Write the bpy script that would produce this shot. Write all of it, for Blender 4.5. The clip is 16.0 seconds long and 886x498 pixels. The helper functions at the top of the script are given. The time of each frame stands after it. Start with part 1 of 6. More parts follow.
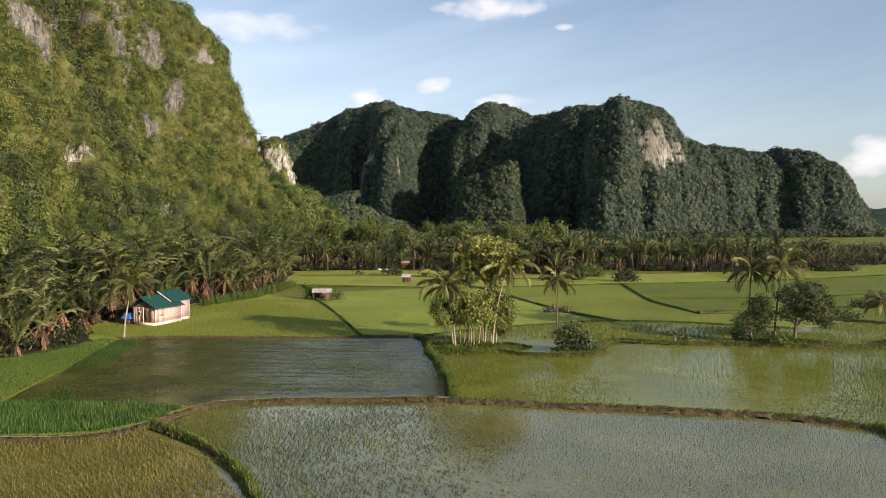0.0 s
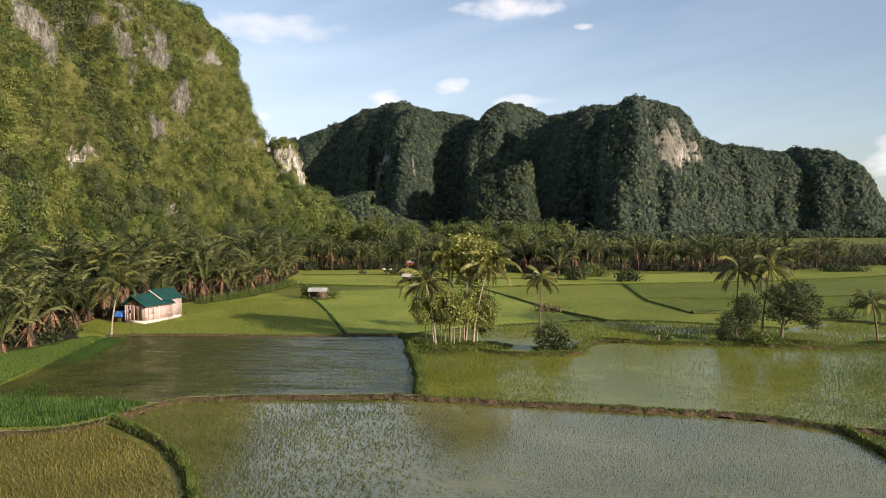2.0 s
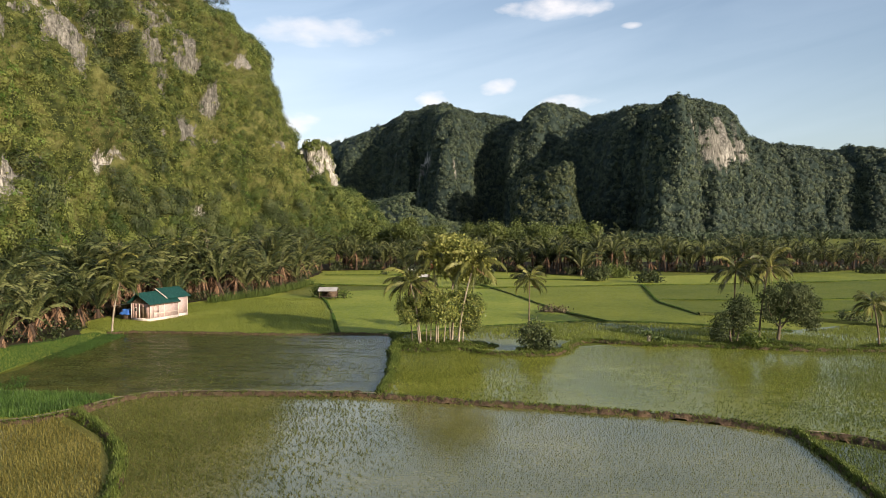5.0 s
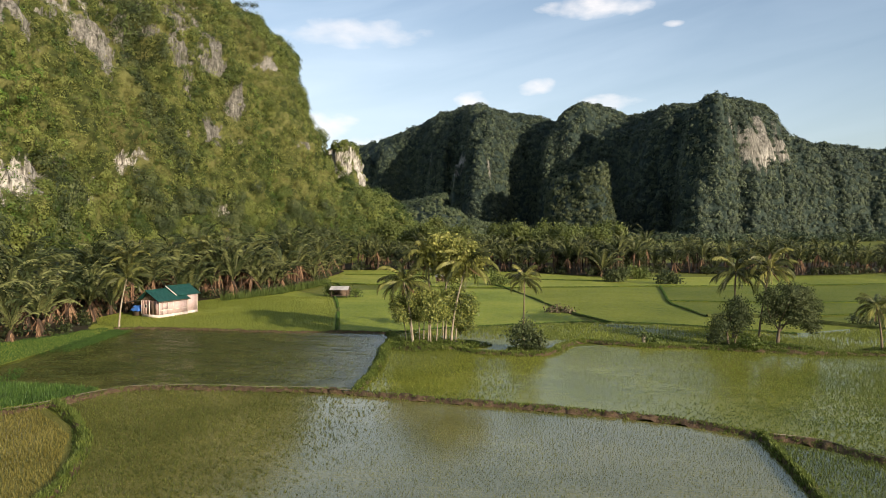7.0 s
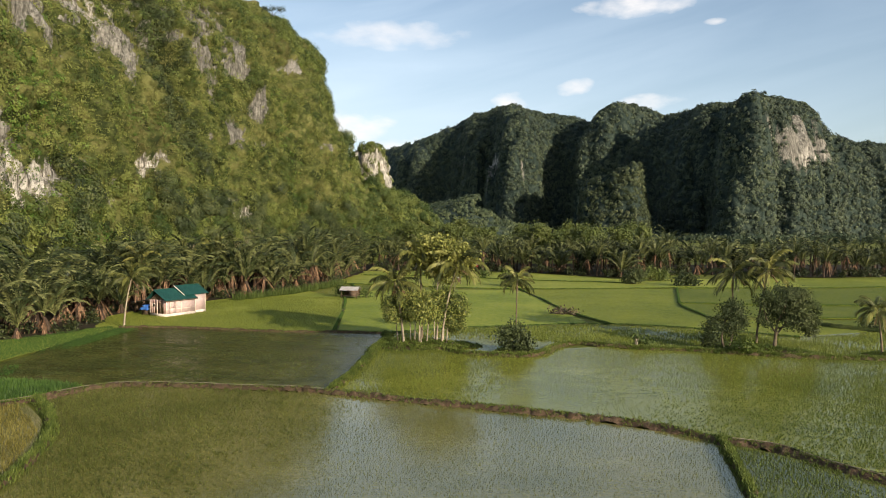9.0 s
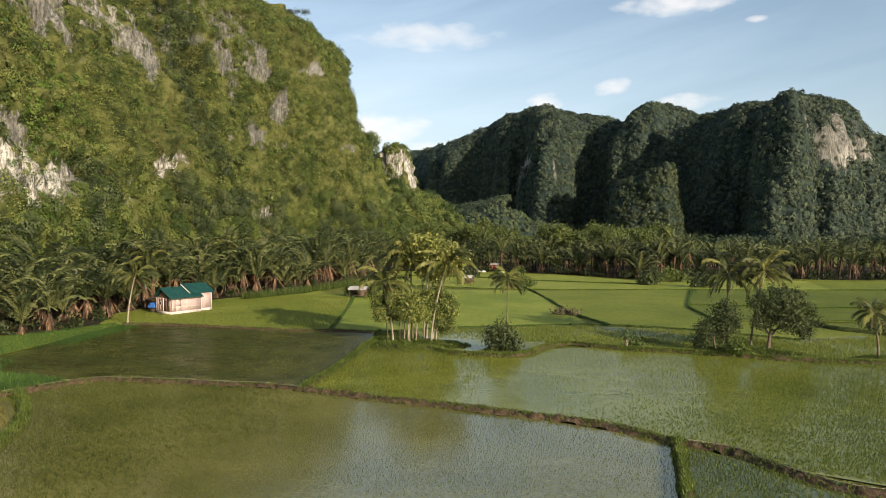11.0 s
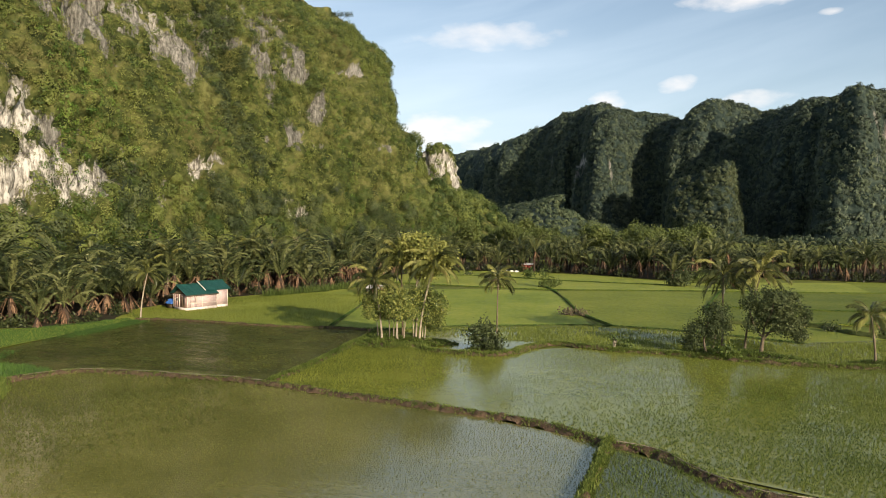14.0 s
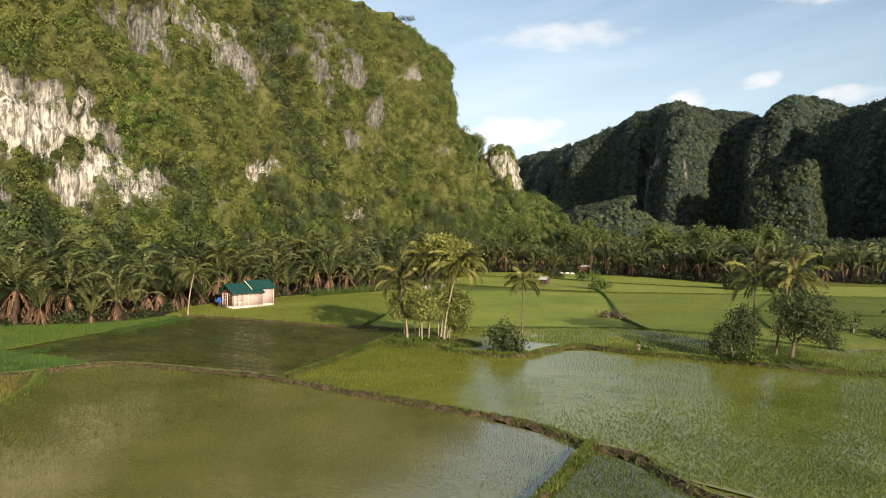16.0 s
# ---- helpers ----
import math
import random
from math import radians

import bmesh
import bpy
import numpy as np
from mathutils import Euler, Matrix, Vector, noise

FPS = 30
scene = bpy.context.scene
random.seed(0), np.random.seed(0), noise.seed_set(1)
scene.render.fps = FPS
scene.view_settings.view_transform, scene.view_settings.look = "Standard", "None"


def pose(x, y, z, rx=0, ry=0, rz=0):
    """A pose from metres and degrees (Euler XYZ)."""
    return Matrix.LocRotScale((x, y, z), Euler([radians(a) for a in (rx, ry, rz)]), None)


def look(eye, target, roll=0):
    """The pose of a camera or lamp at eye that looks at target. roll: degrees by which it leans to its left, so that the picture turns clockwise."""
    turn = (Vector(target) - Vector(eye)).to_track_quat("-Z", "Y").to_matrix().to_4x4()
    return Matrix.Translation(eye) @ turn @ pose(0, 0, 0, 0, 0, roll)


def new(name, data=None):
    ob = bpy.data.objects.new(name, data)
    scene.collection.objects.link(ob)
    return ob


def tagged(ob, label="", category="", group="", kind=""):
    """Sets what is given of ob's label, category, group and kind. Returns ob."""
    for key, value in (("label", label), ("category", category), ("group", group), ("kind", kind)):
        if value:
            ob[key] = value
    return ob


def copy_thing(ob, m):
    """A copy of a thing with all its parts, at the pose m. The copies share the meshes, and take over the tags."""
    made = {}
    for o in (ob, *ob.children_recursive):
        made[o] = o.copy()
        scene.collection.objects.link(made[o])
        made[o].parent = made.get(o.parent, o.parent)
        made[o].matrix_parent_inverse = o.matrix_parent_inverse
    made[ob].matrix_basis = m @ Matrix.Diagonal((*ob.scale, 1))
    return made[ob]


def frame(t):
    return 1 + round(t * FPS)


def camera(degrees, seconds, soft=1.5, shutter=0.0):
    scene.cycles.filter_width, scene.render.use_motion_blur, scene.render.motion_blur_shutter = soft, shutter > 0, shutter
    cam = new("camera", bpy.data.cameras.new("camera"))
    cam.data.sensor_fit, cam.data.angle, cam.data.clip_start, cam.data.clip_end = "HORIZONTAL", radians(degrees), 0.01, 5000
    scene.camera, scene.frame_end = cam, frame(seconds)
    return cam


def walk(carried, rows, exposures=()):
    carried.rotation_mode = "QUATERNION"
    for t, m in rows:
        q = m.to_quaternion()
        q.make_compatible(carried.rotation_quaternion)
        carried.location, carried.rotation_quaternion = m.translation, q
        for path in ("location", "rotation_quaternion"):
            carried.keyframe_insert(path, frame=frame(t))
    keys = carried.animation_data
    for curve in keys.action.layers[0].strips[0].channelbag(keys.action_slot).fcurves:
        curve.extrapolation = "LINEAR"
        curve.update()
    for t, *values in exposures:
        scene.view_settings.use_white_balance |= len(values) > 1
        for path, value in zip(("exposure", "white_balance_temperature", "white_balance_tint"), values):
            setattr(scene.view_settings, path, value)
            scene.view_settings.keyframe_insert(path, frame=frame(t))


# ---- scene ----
cam = camera(62.3, 16.0, soft=0.9)
PATH = [
    (0, (-4.518, -0.011, 14.184), (-4.586, 1.986, 14.114), 0.1),
    (0.5, (-3.543, 0.035, 14.139), (-3.62, 2.032, 14.069), 0.1),
    (1, (-2.47, 0.079, 14.092), (-2.558, 2.076, 14.023), 0.1),
    (1.5, (-1.364, 0.118, 14.055), (-1.466, 2.115, 13.986), 0.1),
    (2, (-0.26, 0.18, 13.996), (-0.378, 2.175, 13.927), 0.1),
    (2.5, (0.894, 0.21, 13.964), (0.758, 2.204, 13.896), 0.1),
    (3, (2.034, 0.289, 13.92), (1.881, 2.282, 13.852), 0.1),
    (3.5, (3.135, 0.355, 13.864), (2.962, 2.346, 13.796), 0.1),
    (4, (4.277, 0.479, 13.823), (4.082, 2.469, 13.756), 0.1),
    (6.5, (10.373, 0.956, 13.677), (10.053, 2.929, 13.613), 0.1),
    (7, (11.706, 1.062, 13.652), (11.361, 3.031, 13.588), 0.2),
    (7.5, (13.06, 1.22, 13.644), (12.69, 3.185, 13.582), 0.1),
    (8, (14.37, 1.398, 13.624), (13.975, 3.358, 13.563), 0.2),
    (8.5, (15.631, 1.606, 13.626), (15.211, 3.56, 13.565), 0.2),
    (9, (16.921, 1.841, 13.626), (16.477, 3.79, 13.565), 0.2),
    (11.5, (23.33, 3.28, 13.475), (22.77, 5.199, 13.416), 0.3),
    (12, (24.628, 3.627, 13.446), (24.045, 5.54, 13.387), 0.3),
    (12.5, (25.941, 3.975, 13.426), (25.336, 5.88, 13.367), 0.3),
    (13, (27.306, 4.322, 13.437), (26.678, 6.22, 13.376), 0.3),
    (13.5, (28.636, 4.681, 13.446), (27.982, 6.57, 13.385), 0.3),
    (14, (29.99, 5.025, 13.446), (29.298, 6.9, 13.386), 0.4),
    (14.5, (31.375, 5.369, 13.456), (30.636, 7.227, 13.397), 0.4),
    (15, (32.771, 5.719, 13.467), (31.984, 7.557, 13.408), 0.4),
    (15.5, (34.12, 6.101, 13.488), (33.286, 7.918, 13.431), 0.4),
    (16, (35.516, 6.5, 13.477), (34.64, 8.296, 13.42), 0.4),
]
walk(cam, [(t, look(eye, target, roll)) for t, eye, target, roll in PATH], exposures=((0.0, 0.50, 6450, 15), (8.0, 0.47, 6500, 11), (12.0, 0.42, 6500, 9), (16.0, 0.50, 6650, 11)))


# ---------------------------------------------------------------- sky, sun
SUN_EL, SUN_AZ = radians(16.5), math.atan2(0.80, -0.60)
world = bpy.data.worlds.new("sky")
scene.world = world
world.use_nodes = True


def build_sky():
    nt = world.node_tree
    nt.nodes.clear()
    N, L = nt.nodes.new, nt.links.new
    sky = N("ShaderNodeTexSky")
    sky.sky_type, sky.sun_disc = "NISHITA", False
    sky.sun_elevation, sky.sun_rotation = SUN_EL, SUN_AZ
    sky.air_density, sky.dust_density, sky.ozone_density = 1.0, 1.5, 1.5
    co = N("ShaderNodeTexCoord")

    def m(op, a, b=None, c=None):
        n = N("ShaderNodeMath")
        n.operation = op
        for i, v in enumerate((a, b, c)):
            if v is not None:
                if isinstance(v, (int, float)):
                    n.inputs[i].default_value = v
                else:
                    L(v, n.inputs[i])
        return n.outputs[0]

    sep = N("ShaderNodeSeparateXYZ")
    L(co.outputs["Generated"], sep.inputs[0])
    x, y, z = sep.outputs
    az = m("ARCTAN2", x, y)
    noise_in = N("ShaderNodeCombineXYZ")
    L(m("MULTIPLY", az, 14.0), noise_in.inputs[0])
    L(m("MULTIPLY", z, 30.0), noise_in.inputs[1])
    puff = N("ShaderNodeTexNoise")
    puff.inputs["Scale"].default_value, puff.inputs["Detail"].default_value = 1.6, 6.0
    L(noise_in.outputs[0], puff.inputs["Vector"])
    # heaps of cumulus: azimuth, height, half widths, strength
    total = None
    for a, h, wa, wh, s in CLOUDS:
        da = m("DIVIDE", m("SUBTRACT", az, a), wa)
        dh = m("DIVIDE", m("SUBTRACT", z, h), wh)
        d = m("ADD", m("MULTIPLY", da, da), m("MULTIPLY", dh, dh))
        v = m("SUBTRACT", 1.0, d)
        v = m("ADD", v, m("MULTIPLY", m("SUBTRACT", puff.outputs[0], 0.5), 3.0))
        v = m("MULTIPLY", m("MINIMUM", m("MAXIMUM", m("MULTIPLY", v, 0.8), 0.0), 1.0), s)
        total = v if total is None else m("MAXIMUM", total, v)
    # thin veils drawn out along the wind
    veil_in = N("ShaderNodeCombineXYZ")
    L(m("ADD", m("MULTIPLY", az, 2.2), m("MULTIPLY", z, -3.0)), veil_in.inputs[0])
    L(m("ADD", m("MULTIPLY", z, 11.0), m("MULTIPLY", az, -1.6)), veil_in.inputs[1])
    veil = N("ShaderNodeTexNoise")
    veil.inputs["Scale"].default_value, veil.inputs["Detail"].default_value = 1.3, 7.0
    veil.inputs["Distortion"].default_value = 0.4
    L(veil_in.outputs[0], veil.inputs["Vector"])
    vr = N("ShaderNodeMapRange")
    vr.inputs[1].default_value, vr.inputs[2].default_value, vr.inputs[3].default_value, vr.inputs[4].default_value = 0.42, 0.8, 0.0, 0.26
    L(veil.outputs[0], vr.inputs[0])
    low = N("ShaderNodeMapRange")
    low.inputs[1].default_value, low.inputs[2].default_value, low.inputs[3].default_value, low.inputs[4].default_value = 0.02, 0.34, 0.52, 0.08
    L(z, low.inputs[0])
    high = N("ShaderNodeMapRange")
    high.inputs[1].default_value, high.inputs[2].default_value, high.inputs[3].default_value, high.inputs[4].default_value = 0.28, 0.55, 0.0, 0.13
    L(z, high.inputs[0])
    side = N("ShaderNodeMapRange")
    side.inputs[1].default_value, side.inputs[2].default_value, side.inputs[3].default_value, side.inputs[4].default_value = -0.6, 0.45, 1.4, 0.4
    L(x, side.inputs[0])
    cover = m("MINIMUM", m("MULTIPLY", m("ADD", m("ADD", vr.outputs[0], low.outputs[0]), high.outputs[0]), side.outputs[0]), 1.0)
    haze = N("ShaderNodeMix")
    haze.data_type = "RGBA"
    L(cover, haze.inputs["Factor"])
    L(sky.outputs[0], haze.inputs["A"])
    haze.inputs["B"].default_value = HAZE_RGB
    mix = N("ShaderNodeMix")
    mix.data_type = "RGBA"
    L(m("MULTIPLY", total, 0.85), mix.inputs["Factor"])
    L(haze.outputs["Result"], mix.inputs["A"])
    mix.inputs["B"].default_value = CLOUD_RGB
    bg = N("ShaderNodeBackground")
    L(mix.outputs["Result"], bg.inputs["Color"])
    bg.inputs["Strength"].default_value = SKY_STRENGTH
    out = N("ShaderNodeOutputWorld")
    L(bg.outputs[0], out.inputs["Surface"])


SKY_STRENGTH = 0.112
CLOUD_RGB = (7.4, 7.1, 6.9, 1)
HAZE_RGB = (6.3, 7.3, 8.2, 1)
CLOUDS = [(-0.30, 0.249, 0.10, 0.018, 0.62), (0.035, 0.278, 0.075, 0.014, 0.9), (-0.134, 0.166, 0.027, 0.013, 1.0),
          (-0.047, 0.1835, 0.028, 0.011, 0.9), (0.053, 0.161, 0.040, 0.012, 0.95), (-0.355, 0.128, 0.065, 0.027, 1.0), (-0.28, 0.108, 0.05, 0.014, 0.8),
          (0.492, 0.078, 0.032, 0.03, 0.95), (0.129, 0.253, 0.015, 0.004, 0.7), (-0.75, 0.2, 0.15, 0.05, 0.9), (1.1, 0.15, 0.2, 0.05, 0.9)]
build_sky()
sun = new("sun", bpy.data.lights.new("sun", "SUN"))
sun.data.energy, sun.data.angle, sun.data.color = 5.9, radians(0.6), (1.0, 0.868, 0.655)
sun.matrix_world = look((0, 0, 0), (-math.sin(SUN_AZ) * math.cos(SUN_EL), -math.cos(SUN_AZ) * math.cos(SUN_EL), -math.sin(SUN_EL)))


# ---------------------------------------------------------------- materials
class Nodes:
    """Small shorthand for node trees."""

    def __init__(self, name):
        self.mat = bpy.data.materials.new(name)
        self.mat.use_nodes = True
        self.nt = self.mat.node_tree
        self.nt.nodes.clear()
        self.out = self.nt.nodes.new("ShaderNodeOutputMaterial")

    def n(self, kind, **ins):
        node = self.nt.nodes.new(kind)
        for k, v in ins.items():
            self.put(node.inputs[k.replace("_", " ")], v)
        return node

    def put(self, socket, v):
        if isinstance(v, bpy.types.NodeSocket):
            self.nt.links.new(v, socket)
        else:
            socket.default_value = v

    def noise(self, scale, detail=4.0, vec=None, rough=0.6):
        node = self.n("ShaderNodeTexNoise", Scale=scale, Detail=detail, Roughness=rough)
        node.inputs["Vector"].default_value = (0, 0, 0)
        self.put(node.inputs["Vector"], vec if vec is not None else self.place())
        return node.outputs[0]

    def place(self, sx=1, sy=1, sz=1):
        geo = self.n("ShaderNodeNewGeometry")
        mp = self.n("ShaderNodeMapping", Scale=(sx, sy, sz))
        self.put(mp.inputs["Vector"], geo.outputs["Position"])
        return mp.outputs[0]

    def ramp(self, fac, *stops):
        node = self.n("ShaderNodeValToRGB")
        el = node.color_ramp.elements
        while len(el) < len(stops):
            el.new(0.5)
        for e, (p, c) in zip(el, stops):
            e.position, e.color = p, (*c, 1)
        self.put(node.inputs[0], fac)
        return node.outputs[0]

    def mix(self, fac, a, b, blend="MIX"):
        node = self.nt.nodes.new("ShaderNodeMix")
        node.data_type, node.blend_type = "RGBA", blend
        for key, v in (("Factor", fac), ("A", a), ("B", b)):
            if isinstance(v, tuple):
                v = (*v, 1)
            self.put(node.inputs[key], v)
        return node.outputs["Result"]

    def math(self, op, a, b=0.0):
        node = self.nt.nodes.new("ShaderNodeMath")
        node.operation = op
        self.put(node.inputs[0], a)
        self.put(node.inputs[1], b)
        return node.outputs[0]

    def bump(self, height, strength, distance):
        node = self.n("ShaderNodeBump", Strength=strength, Distance=distance)
        self.put(node.inputs["Height"], height)
        return node.outputs[0]

    def done(self, color, rough=0.8, normal=None, spec=0.3, metal=0.0, translucent=0.0):
        b = self.n("ShaderNodeBsdfPrincipled", Roughness=rough, Metallic=metal)
        self.put(b.inputs["Base Color"], (*color, 1) if isinstance(color, tuple) else color)
        self.put(b.inputs["Specular IOR Level"], spec)
        if normal is not None:
            self.put(b.inputs["Normal"], normal)
        top = b.outputs[0]
        if translucent:
            t = self.n("ShaderNodeBsdfTranslucent")
            self.put(t.inputs[0], color)
            mx = self.n("ShaderNodeMixShader")
            mx.inputs[0].default_value = translucent
            self.nt.links.new(top, mx.inputs[1])
            self.nt.links.new(t.outputs[0], mx.inputs[2])
            top = mx.outputs[0]
        self.nt.links.new(top, self.out.inputs[0])
        return self.mat


def leaf_material(name, dark, mid, light, patch=0.12, translucent=0.3, rough=0.55, second=None, own=0.5, drift=0.9, clump=0.0, grain=0.5, tone=0.0):
    """Foliage: tone differs from leaf to leaf, and drifts over the plants."""
    k = Nodes(name)
    geo = k.n("ShaderNodeNewGeometry")
    obj = k.n("ShaderNodeObjectInfo")
    f = k.math("ADD", k.math("MULTIPLY", k.math("SUBTRACT", geo.outputs["Random Per Island"], 0.5), own), k.math("MULTIPLY", k.math("SUBTRACT", k.noise(patch, 4), 0.5), drift))
    f = k.math("ADD", k.math("ADD", f, 0.5), k.math("MULTIPLY", k.math("SUBTRACT", obj.outputs["Random"], 0.5), 0.2))
    if clump:
        f = k.math("ADD", f, k.math("MULTIPLY", k.math("SUBTRACT", k.noise(grain, 3), 0.5), clump))
    if tone:
        own_tone = k.n("ShaderNodeAttribute")
        own_tone.attribute_name = "tone"
        f = k.math("ADD", f, k.math("MULTIPLY", own_tone.outputs["Fac"], tone))
    col = k.ramp(f, (0.2, dark), (0.5, mid), (0.8, light))
    if second:
        col = k.mix(k.ramp(k.noise(patch * 0.5, 3), (0.5, (0, 0, 0)), (0.62, (1, 1, 1))), col, second)
    return k.done(col, rough, spec=0.25, translucent=translucent)


def earth_material(name, a, b, c, scale=0.8, bump=0.05):
    k = Nodes(name)
    f = k.math("ADD", k.math("MULTIPLY", k.noise(scale, 5), 0.6), k.math("MULTIPLY", k.noise(scale * 9, 4), 0.4))
    col = k.ramp(f, (0.35, a), (0.5, b), (0.66, c))
    return k.done(col, 0.9, k.bump(k.noise(scale * 14, 6), 0.8, bump), 0.15)


def water_material(name, shallow, deep, rough, ripple, scale=1.4, muddy=0.12, ior=1.6):
    k = Nodes(name)
    f = k.noise(muddy, 5)
    col = k.ramp(f, (0.36, deep), (0.64, shallow))
    fine = k.noise(scale * 4, 3, k.place(1.0, 2.2, 1))
    broad = k.noise(scale * 0.7, 2, k.place(1, 2.6, 1))
    h = k.math("ADD", k.math("MULTIPLY", fine, 0.35), broad)
    b = k.n("ShaderNodeBsdfPrincipled", Roughness=rough, IOR=ior)
    k.put(b.inputs["Base Color"], col)
    b.inputs["Specular IOR Level"].default_value = 0.5
    b.inputs["Specular Tint"].default_value = (1.0, 0.94, 0.78, 1)
    k.put(b.inputs["Normal"], k.bump(h, 0.6, ripple))
    k.nt.links.new(b.outputs[0], k.out.inputs[0])
    return k.mat


M_PADDY = water_material("muddy_paddy_water", (0.17, 0.153, 0.048), (0.11, 0.104, 0.026), 0.14, 0.012, ior=2.15)
M_MID = water_material("green_paddy_water", (0.19, 0.192, 0.034), (0.138, 0.148, 0.018), 0.17, 0.010, ior=1.34)
M_CORNER = water_material("dark_paddy_water", (0.1, 0.108, 0.03), (0.066, 0.074, 0.017), 0.15, 0.012, ior=1.33)
M_POND = water_material("brown_pond_water", (0.085, 0.086, 0.022), (0.028, 0.031, 0.008), 0.07, 0.11, 1.1, 0.3, ior=1.45)
M_RICE = leaf_material("young_rice", (0.07, 0.09, 0.013), (0.13, 0.155, 0.022), (0.20, 0.215, 0.04), 0.15, 0.35)
M_SEED = leaf_material("rice_seedling", (0.038, 0.05, 0.010), (0.08, 0.095, 0.018), (0.138, 0.15, 0.034), 0.12, 0.3)
M_THICK = leaf_material("thick_rice", (0.045, 0.068, 0.012), (0.085, 0.118, 0.02), (0.14, 0.168, 0.033), 0.12, 0.3)
M_RICE_RIPE = leaf_material("yellowing_rice", (0.075, 0.066, 0.014), (0.128, 0.113, 0.026), (0.195, 0.17, 0.048), 0.2, 0.3)
M_GRASS = leaf_material("rank_grass", (0.04, 0.062, 0.012), (0.095, 0.13, 0.024), (0.18, 0.21, 0.05), 0.5, 0.3)
M_LUSH = leaf_material("lush_grass", (0.024, 0.05, 0.010), (0.045, 0.092, 0.018), (0.085, 0.15, 0.028), 0.4, 0.22)
M_PALM = leaf_material("palm_leaf", (0.011, 0.018, 0.006), (0.046, 0.059, 0.02), (0.145, 0.152, 0.057), 0.12, 0.13, 0.5, own=0.2, drift=0.3, tone=0.75)
M_COCO = leaf_material("coconut_leaf", (0.026, 0.033, 0.009), (0.095, 0.1, 0.026), (0.23, 0.22, 0.065), 0.3, 0.22, 0.42, own=0.2, drift=0.3, tone=0.6)
M_DEAD = leaf_material("dead_palm_leaf", (0.065, 0.034, 0.02), (0.155, 0.088, 0.052), (0.28, 0.175, 0.11), 0.4, 0.12, 0.8)
M_STRAW = leaf_material("dry_straw", (0.055, 0.042, 0.026), (0.12, 0.093, 0.06), (0.2, 0.165, 0.11), 0.4, 0.12, 0.8)
M_BROAD = leaf_material("broad_leaf", (0.022, 0.042, 0.008), (0.064, 0.09, 0.02), (0.14, 0.162, 0.04), 0.2, 0.2, 0.55, own=0.1, drift=0.5, clump=0.2, grain=0.7, tone=0.7)
M_DARK = leaf_material("dark_leaf", (0.014, 0.023, 0.008), (0.036, 0.05, 0.017), (0.085, 0.1, 0.036), 0.3, 0.1, 0.62, own=0.25, drift=0.6, tone=0.6)
# near-black leaves, with the shade under the palms put into the colour
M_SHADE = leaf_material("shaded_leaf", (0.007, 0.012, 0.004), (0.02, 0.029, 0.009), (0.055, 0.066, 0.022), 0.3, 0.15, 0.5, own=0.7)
M_LIME = leaf_material("lime_leaf", (0.09, 0.105, 0.024), (0.2, 0.21, 0.05), (0.34, 0.335, 0.10), 0.3, 0.35, 0.5)
# lightened broad-leaf green: the sun on the islet trees is painted in
M_ISLE = leaf_material("sunny_leaf", (0.04, 0.058, 0.013), (0.125, 0.15, 0.036), (0.27, 0.28, 0.075), 0.4, 0.25, 0.42, own=0.8)
M_SCRUB = leaf_material("cliff_scrub", (0.036, 0.056, 0.011), (0.112, 0.136, 0.031), (0.19, 0.203, 0.058), 0.06, 0.3, 0.65, second=(0.13, 0.122, 0.045), own=0.12, drift=1.1, clump=0.3, grain=0.3, tone=0.8)
# knoll and foothill leaves lighter than the ridge's: sunlight painted into the green
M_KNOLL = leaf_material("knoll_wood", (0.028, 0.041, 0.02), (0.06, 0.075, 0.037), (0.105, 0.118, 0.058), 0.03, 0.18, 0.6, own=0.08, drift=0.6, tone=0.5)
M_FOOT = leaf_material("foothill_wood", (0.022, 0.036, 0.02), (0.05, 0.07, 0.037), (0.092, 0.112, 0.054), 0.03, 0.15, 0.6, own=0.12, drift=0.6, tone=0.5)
# ridge leaves bluer and paler: distance haze is mixed into the green
M_WOOD = leaf_material("hazy_forest_canopy", (0.016, 0.026, 0.019), (0.036, 0.051, 0.033), (0.074, 0.094, 0.055), 0.012, 0.08, 0.6, own=0.1, drift=0.8, tone=0.6)
# litter brown pushed near black to paint the shade between the palms
M_LITTER = earth_material("shaded_leaf_litter", (0.012, 0.010, 0.006), (0.028, 0.022, 0.013), (0.05, 0.038, 0.022), 0.5, 0.05)
# brighter copy of the broadleaf green, with sunlight put into the colour
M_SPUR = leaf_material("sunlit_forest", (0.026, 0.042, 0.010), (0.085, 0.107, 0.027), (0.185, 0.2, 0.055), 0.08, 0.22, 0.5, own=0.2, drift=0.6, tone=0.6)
M_STRIP = leaf_material("strip_rice", (0.075, 0.1, 0.017), (0.135, 0.167, 0.028), (0.2, 0.225, 0.045), 0.15, 0.3)
M_MUD = earth_material("bund_mud", (0.03, 0.019, 0.012), (0.078, 0.05, 0.031), (0.165, 0.115, 0.076), 2.6, 0.10)
M_TURF = earth_material("turfed_bank", (0.028, 0.034, 0.011), (0.062, 0.072, 0.02), (0.105, 0.115, 0.034), 1.6, 0.06)
M_PATH = earth_material("trodden_path", (0.11, 0.08, 0.05), (0.25, 0.20, 0.145), (0.36, 0.30, 0.23), 1.3, 0.03)
M_BARK = earth_material("grey_bark", (0.14, 0.11, 0.08), (0.24, 0.20, 0.15), (0.36, 0.31, 0.25), 2.0, 0.02)
